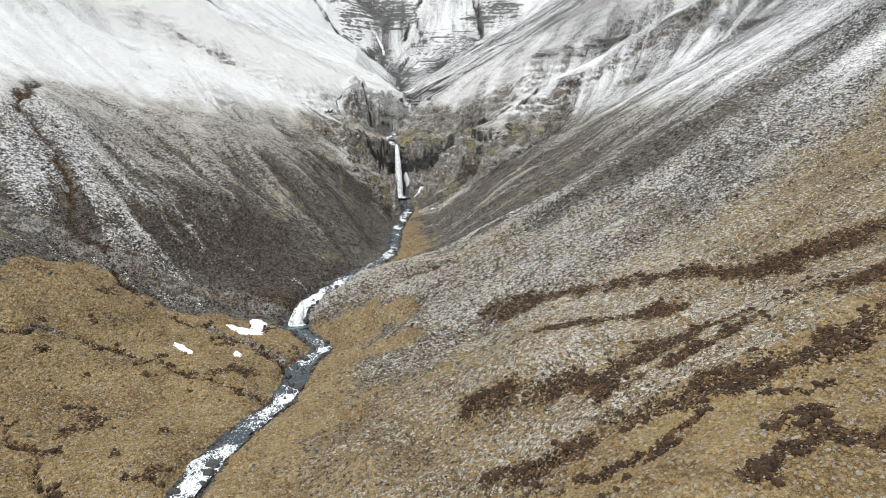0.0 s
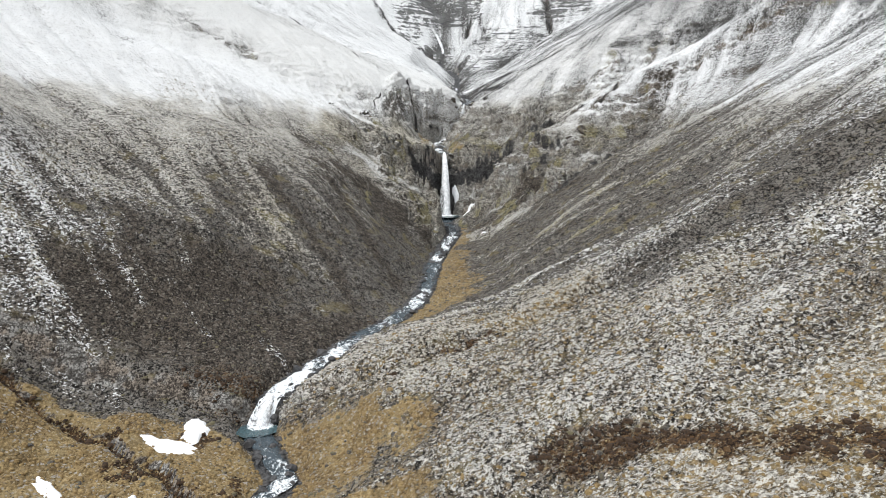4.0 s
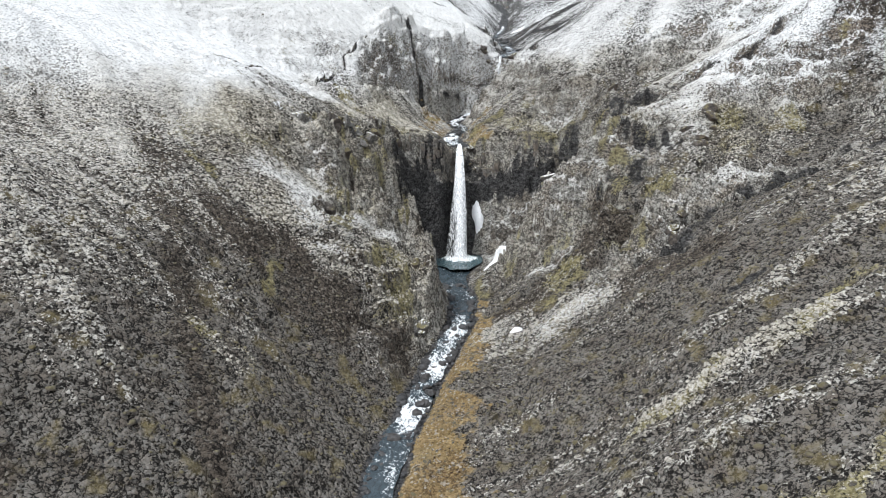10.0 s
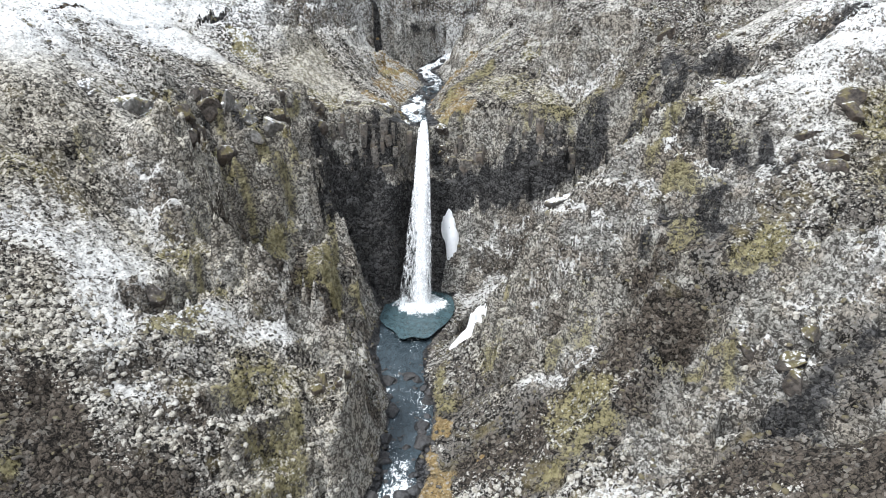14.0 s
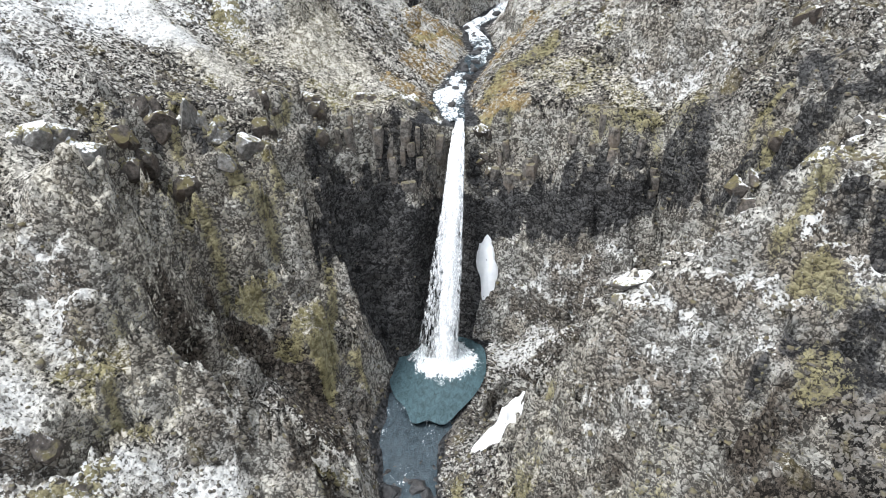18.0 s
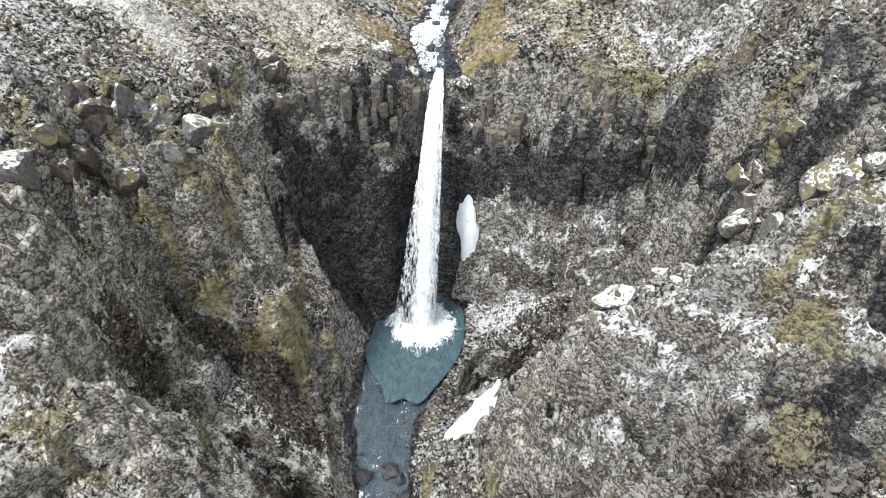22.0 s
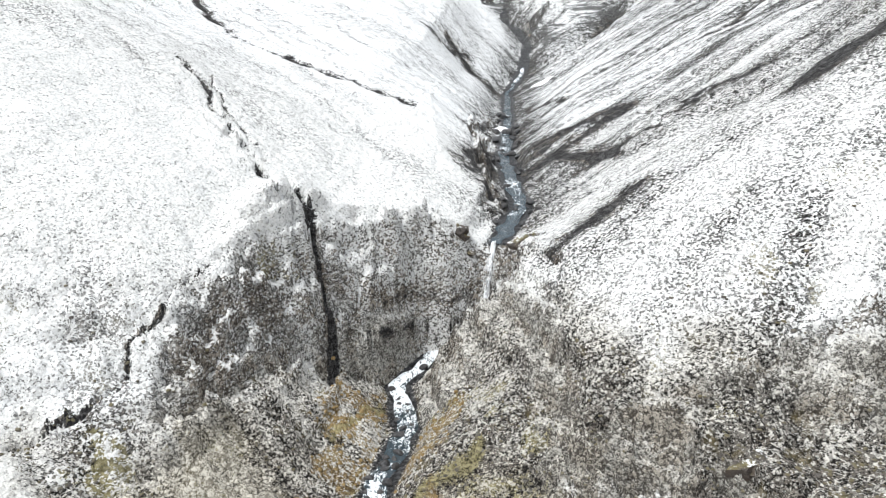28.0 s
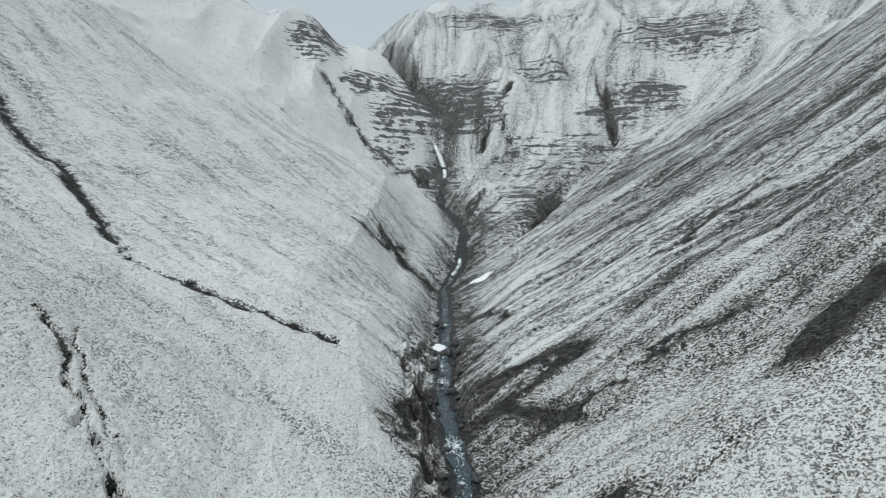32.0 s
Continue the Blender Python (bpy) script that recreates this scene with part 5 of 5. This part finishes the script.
# ---- crags along the brinks ----
def crag(x, y, size, kinds, label, count, seed, spread=1.2, tall=1.2, drop=0.0):
    """An outcrop of angular blocks that lean on one another."""
    rnd = random.Random(seed)
    top = base("rock_outcrop", (x, y, height(x, y) - drop), label, "outcrop", "outcrops above the gorge")
    for i in range(count):
        bx, by = x + rnd.gauss(0, spread * size * 0.55), y + rnd.gauss(0, spread * size * 0.4)
        s = size * rnd.uniform(0.45, 1.0)
        ob = new("block", rnd.choice(kinds))
        ob.parent = top
        ob.location = (bx - x, by - y, height(bx, by) - height(x, y) + drop + s * rnd.uniform(-0.75, -0.3))
        ob.rotation_euler = (radians(rnd.uniform(-25, 25)), radians(rnd.uniform(-25, 25)), rnd.uniform(0, 6.28))
        s *= 1.25
        ob.scale = (s * rnd.uniform(0.7, 1.3), s * rnd.uniform(0.6, 1.1), s * rnd.uniform(0.7, 1.0) * tall)
    return top


GREY_LABEL = "weathered grey basalt outcrop with lichen and snow"
BROWN_LABEL = "broken brown basalt outcrop above the gorge"
for n, row in enumerate((
        (-20.5, -18.2, 1.7, DRY, GREY_LABEL, 7, 1.1, 1.3), (-22.3, -20.0, 1.3, DRY, GREY_LABEL, 5, 1.2, 1.0), (-18.6, -15.2, 1.3, EARTHY, BROWN_LABEL, 5, 1.0, 1.3),
        (-15.9, -11.9, 1.1, DRY, GREY_LABEL, 4, 0.8, 1.9), (-17.2, -13.2, 1.2, EARTHY, BROWN_LABEL, 5, 1.0, 1.5), (-13.6, -11.0, 1.3, DRY, GREY_LABEL, 6, 1.1, 1.1),
        (-12.5, -8.6, 1.0, EARTHY, BROWN_LABEL, 5, 1.2, 1.1), (-10.2, -4.6, 1.1, EARTHY, BROWN_LABEL, 6, 1.4, 1.1), (-7.6, -1.2, 1.0, EARTHY, BROWN_LABEL, 6, 1.5, 1.1),
        (-4.6, 0.2, 1.0, DRY, GREY_LABEL, 5, 1.2, 1.1), (-2.4, 0.9, 0.8, DRY, GREY_LABEL, 4, 0.9, 1.0), (2.6, 0.5, 0.9, EARTHY, BROWN_LABEL, 5, 1.0, 1.0),
        (22.4, -11.4, 1.6, DRY, GREY_LABEL, 7, 1.2, 1.0), (24.8, -13.0, 1.4, DRY, GREY_LABEL, 6, 1.2, 1.0), (21.0, -8.4, 1.2, EARTHY, BROWN_LABEL, 5, 1.1, 1.1),
        (12.4, -16.7, 1.0, DRY, "pale lichened rock nose at the end of a ridge", 5, 1.0, 0.8), (14.4, -16.4, 1.1, DRY, GREY_LABEL, 5, 1.3, 0.8),
        (23.5, -35.2, 1.2, EARTHY, BROWN_LABEL, 5, 1.5, 0.8),
        (-5.0, -36.4, 1.0, DRY, "fissured pale rock above the stream", 5, 1.0, 1.1),
        (-4.6, -30.5, 1.0, EARTHY, BROWN_LABEL, 5, 1.2, 1.2), (-15.6, -31.0, 1.2, EARTHY, BROWN_LABEL, 5, 1.6, 0.8),
        (12.2, 33.5, 1.3, EARTHY, BROWN_LABEL, 5, 1.1, 1.0), (5.0, 32.6, 1.1, EARTHY, BROWN_LABEL, 5, 1.2, 1.0), (6.6, 17.0, 0.9, EARTHY, BROWN_LABEL, 5, 1.2, 1.0),
        (25.0, 0.5, 1.3, EARTHY, BROWN_LABEL, 6, 1.4, 0.9), (29.0, -4.5, 1.2, EARTHY, BROWN_LABEL, 6, 1.5, 0.9), (31.0, -22.0, 1.3, EARTHY, BROWN_LABEL, 6, 1.6, 0.9))):
    x, y, size, kinds, label, count, spread, tall = row
    crag(x, y, size, kinds, label, count, 200 + n, spread, tall)


# ---- columns of basalt under the brink ----
def column_mesh(seed):
    rnd = random.Random(seed)
    bm = bmesh.new()
    k = rnd.choice((5, 6, 6))
    rings = []
    for z, f in ((0, 0.72), (0.12, 0.95), (0.5, 1.0), (0.86, 0.97), (1.0, 0.8)):
        rings.append([bm.verts.new((f * math.cos(6.283 * i / k + 0.2) * rnd.uniform(0.88, 1.1), f * math.sin(6.283 * i / k + 0.2) * rnd.uniform(0.88, 1.1), z + rnd.uniform(-0.03, 0.03))) for i in range(k)])
    for lo, hi in zip(rings[:-1], rings[1:]):
        for i in range(k):
            bm.faces.new((lo[i], lo[(i + 1) % k], hi[(i + 1) % k], hi[i]))
    bm.faces.new(rings[-1])
    bm.faces.new(rings[0][::-1])
    me = bpy.data.meshes.new("column")
    bm.to_mesh(me)
    bm.free()
    me.materials.append(COLUMN_ROCK)
    return me


COLUMNS = [column_mesh(s) for s in range(6)]
wall_top = base("basalt_columns", (8, -1.4, 17), "row of dark broken basalt columns under the brink", "rock face")
random.seed(12)
for i in range(64):
    x = random.choice((random.uniform(2.2, 15.5), random.uniform(2.2, 15.5), random.uniform(-9, -1.2)))
    y = float(rim(x)) - random.uniform(0.2, 1.3)
    r, tall = random.uniform(0.22, 0.55), random.uniform(0.9, 2.6)
    ob = new("column", random.choice(COLUMNS))
    ob.parent = wall_top
    ob.location = (x - 8, y + 1.4, height(x, y) - 17 - tall * random.uniform(0.85, 0.98))
    ob.rotation_euler = (radians(random.uniform(-8, 4)), radians(random.uniform(-6, 6)), random.uniform(0, 6.28))
    ob.scale = (r, r, tall)

# ---- loose stones over the screes: past counting ----
def strewn(name, count, x0, x1, y0, y1, lo, hi, material, label, seed, keep, skew=5):
    rng = np.random.default_rng(seed)
    # a cut block without its hidden underside: foot ring, shoulder ring and a flat top
    v = np.array([(math.cos(a), math.sin(a), -0.5) for a in (0.2, 1.8, 3.3, 4.9)] + [(0.8 * math.cos(a), 0.8 * math.sin(a), 0.55) for a in (0.9, 2.6, 4.1, 5.7)])
    f = np.array([(0, 1, 4), (1, 5, 4), (1, 2, 5), (2, 6, 5), (2, 3, 6), (3, 7, 6), (3, 0, 7), (0, 4, 7), (4, 5, 6), (4, 6, 7)])
    x, y = rng.uniform(x0, x1, count * 3), rng.uniform(y0, y1, count * 3)
    if x0 == x1:
        x = bed(BED_A, y)[0] + rng.normal(0, 1.5, count * 3)
    i, j = np.searchsorted(XS, x) - 1, np.searchsorted(YS, y) - 1
    ok = np.flatnonzero(rng.random(len(x)) < keep(i, j))[:count]
    x, y, i, j = x[ok], y[ok], i[ok], j[ok]
    n = len(x)
    s = lo + (hi - lo) * rng.random(n) ** skew
    jit = v[None] * rng.uniform(0.65, 1.25, (n, len(v), 1)) * np.stack([rng.uniform(0.7, 1.3, n), rng.uniform(0.7, 1.3, n), rng.uniform(0.5, 0.9, n)], -1)[:, None]
    a = rng.uniform(0, 6.28, n)
    c, q = np.cos(a)[:, None], np.sin(a)[:, None]
    px, py = jit[..., 0] * c - jit[..., 1] * q, jit[..., 0] * q + jit[..., 1] * c
    fx, fy = (x - XS[i]) / (XS[i + 1] - XS[i]), (y - YS[j]) / (YS[j + 1] - YS[j])
    z = (GZ[j, i] * (1 - fx) + GZ[j, i + 1] * fx) * (1 - fy) + (GZ[j + 1, i] * (1 - fx) + GZ[j + 1, i + 1] * fx) * fy
    co = np.stack([x[:, None] + px * s[:, None], y[:, None] + py * s[:, None], z[:, None] + jit[..., 2] * s[:, None] + 0.1 * s[:, None]], -1).reshape(-1, 3)
    tri = (f[None] + len(v) * np.arange(n)[:, None, None]).reshape(-1, 3)
    me = bpy.data.meshes.new(name)
    me.vertices.add(len(co))
    me.vertices.foreach_set("co", co.astype(np.float32).ravel())
    me.loops.add(tri.size)
    me.loops.foreach_set("vertex_index", tri.astype(np.int32).ravel())
    me.polygons.add(len(tri))
    me.polygons.foreach_set("loop_start", np.arange(0, tri.size, 3, dtype=np.int32))
    me.update(calc_edges=True)
    me.materials.append(material)
    return tagged(new(name, me), label, "stones", kind="stuff")


def dry_share(i, j):
    return np.clip(1.1 - COVER["grass"][j, i] * 0.85 - COVER["wet"][j, i] - 1.15 * COVER["snow"][j, i] - COVER["damp_shade"][j, i] - 0.6 * COVER["brown"][j, i], 0, 1)


strewn("scree_stones", 26000, -34, 36, -60, 12, 0.04, 0.24, STONE, "loose grey stones scattered over the gorge slopes", 1, dry_share)
strewn("slope_stones", 16000, -62, 45, -160, -60, 0.06, 0.32, STONE, "loose grey stones on the lower slopes", 2, dry_share)
strewn("near_stones", 22000, -62, 50, -200, -118, 0.05, 0.17, PALE_STONE, "small pale stones on the hillside", 3, lambda i, j: np.clip(0.25 + 0.5 * COVER["pale"][j, i] - 0.3 * COVER["heath"][j, i] - COVER["wet"][j, i], 0, 1), 3)
strewn("bank_gravel", 3600, 0, 0, -165, -18, 0.08, 0.42, DARK_ROCK, "dark wet stones along the stream", 4, lambda i, j: np.clip(COVER["wet"][j, i] * 1.5, 0, 1), 2.2)
strewn("heather_tufts", 9000, -70, 50, -200, -112, 0.10, 0.42, BRUSH, "dark brown heather tufts on the hillside", 5, lambda i, j: np.clip(COVER["heath"][j, i] * 1.6 - 0.3, 0, 1), 1.6)
strewn("grass_tussocks", 16000, -70, 45, -200, -100, 0.08, 0.30, STRAW, "dry yellow-brown grass tussocks", 6, lambda i, j: np.clip(COVER["grass"][j, i] * 1.3 - 0.4 - COVER["heath"][j, i], 0, 1), 2.0)
strewn("gorge_tussocks", 5000, -16, 12, -100, 28, 0.08, 0.28, STRAW, "dry grass tussocks on the stream banks", 7, lambda i, j: np.clip(COVER["grass"][j, i] * 1.3 - 0.4, 0, 1), 2.0)
strewn("slope_tussocks", 30000, -62, 46, -126, -34, 0.07, 0.30, PALE_TURF, "pale snow-dusted tussocks over the hillsides", 8, lambda i, j: np.clip(1.5 * COVER["snow"][j, i] - 0.25 - COVER["wet"][j, i] - COVER["damp_shade"][j, i], 0, 1) * np.clip(1.6 - 1.4 * smooth(GZ[j, i], 12, 26), 0, 1), 1.7)
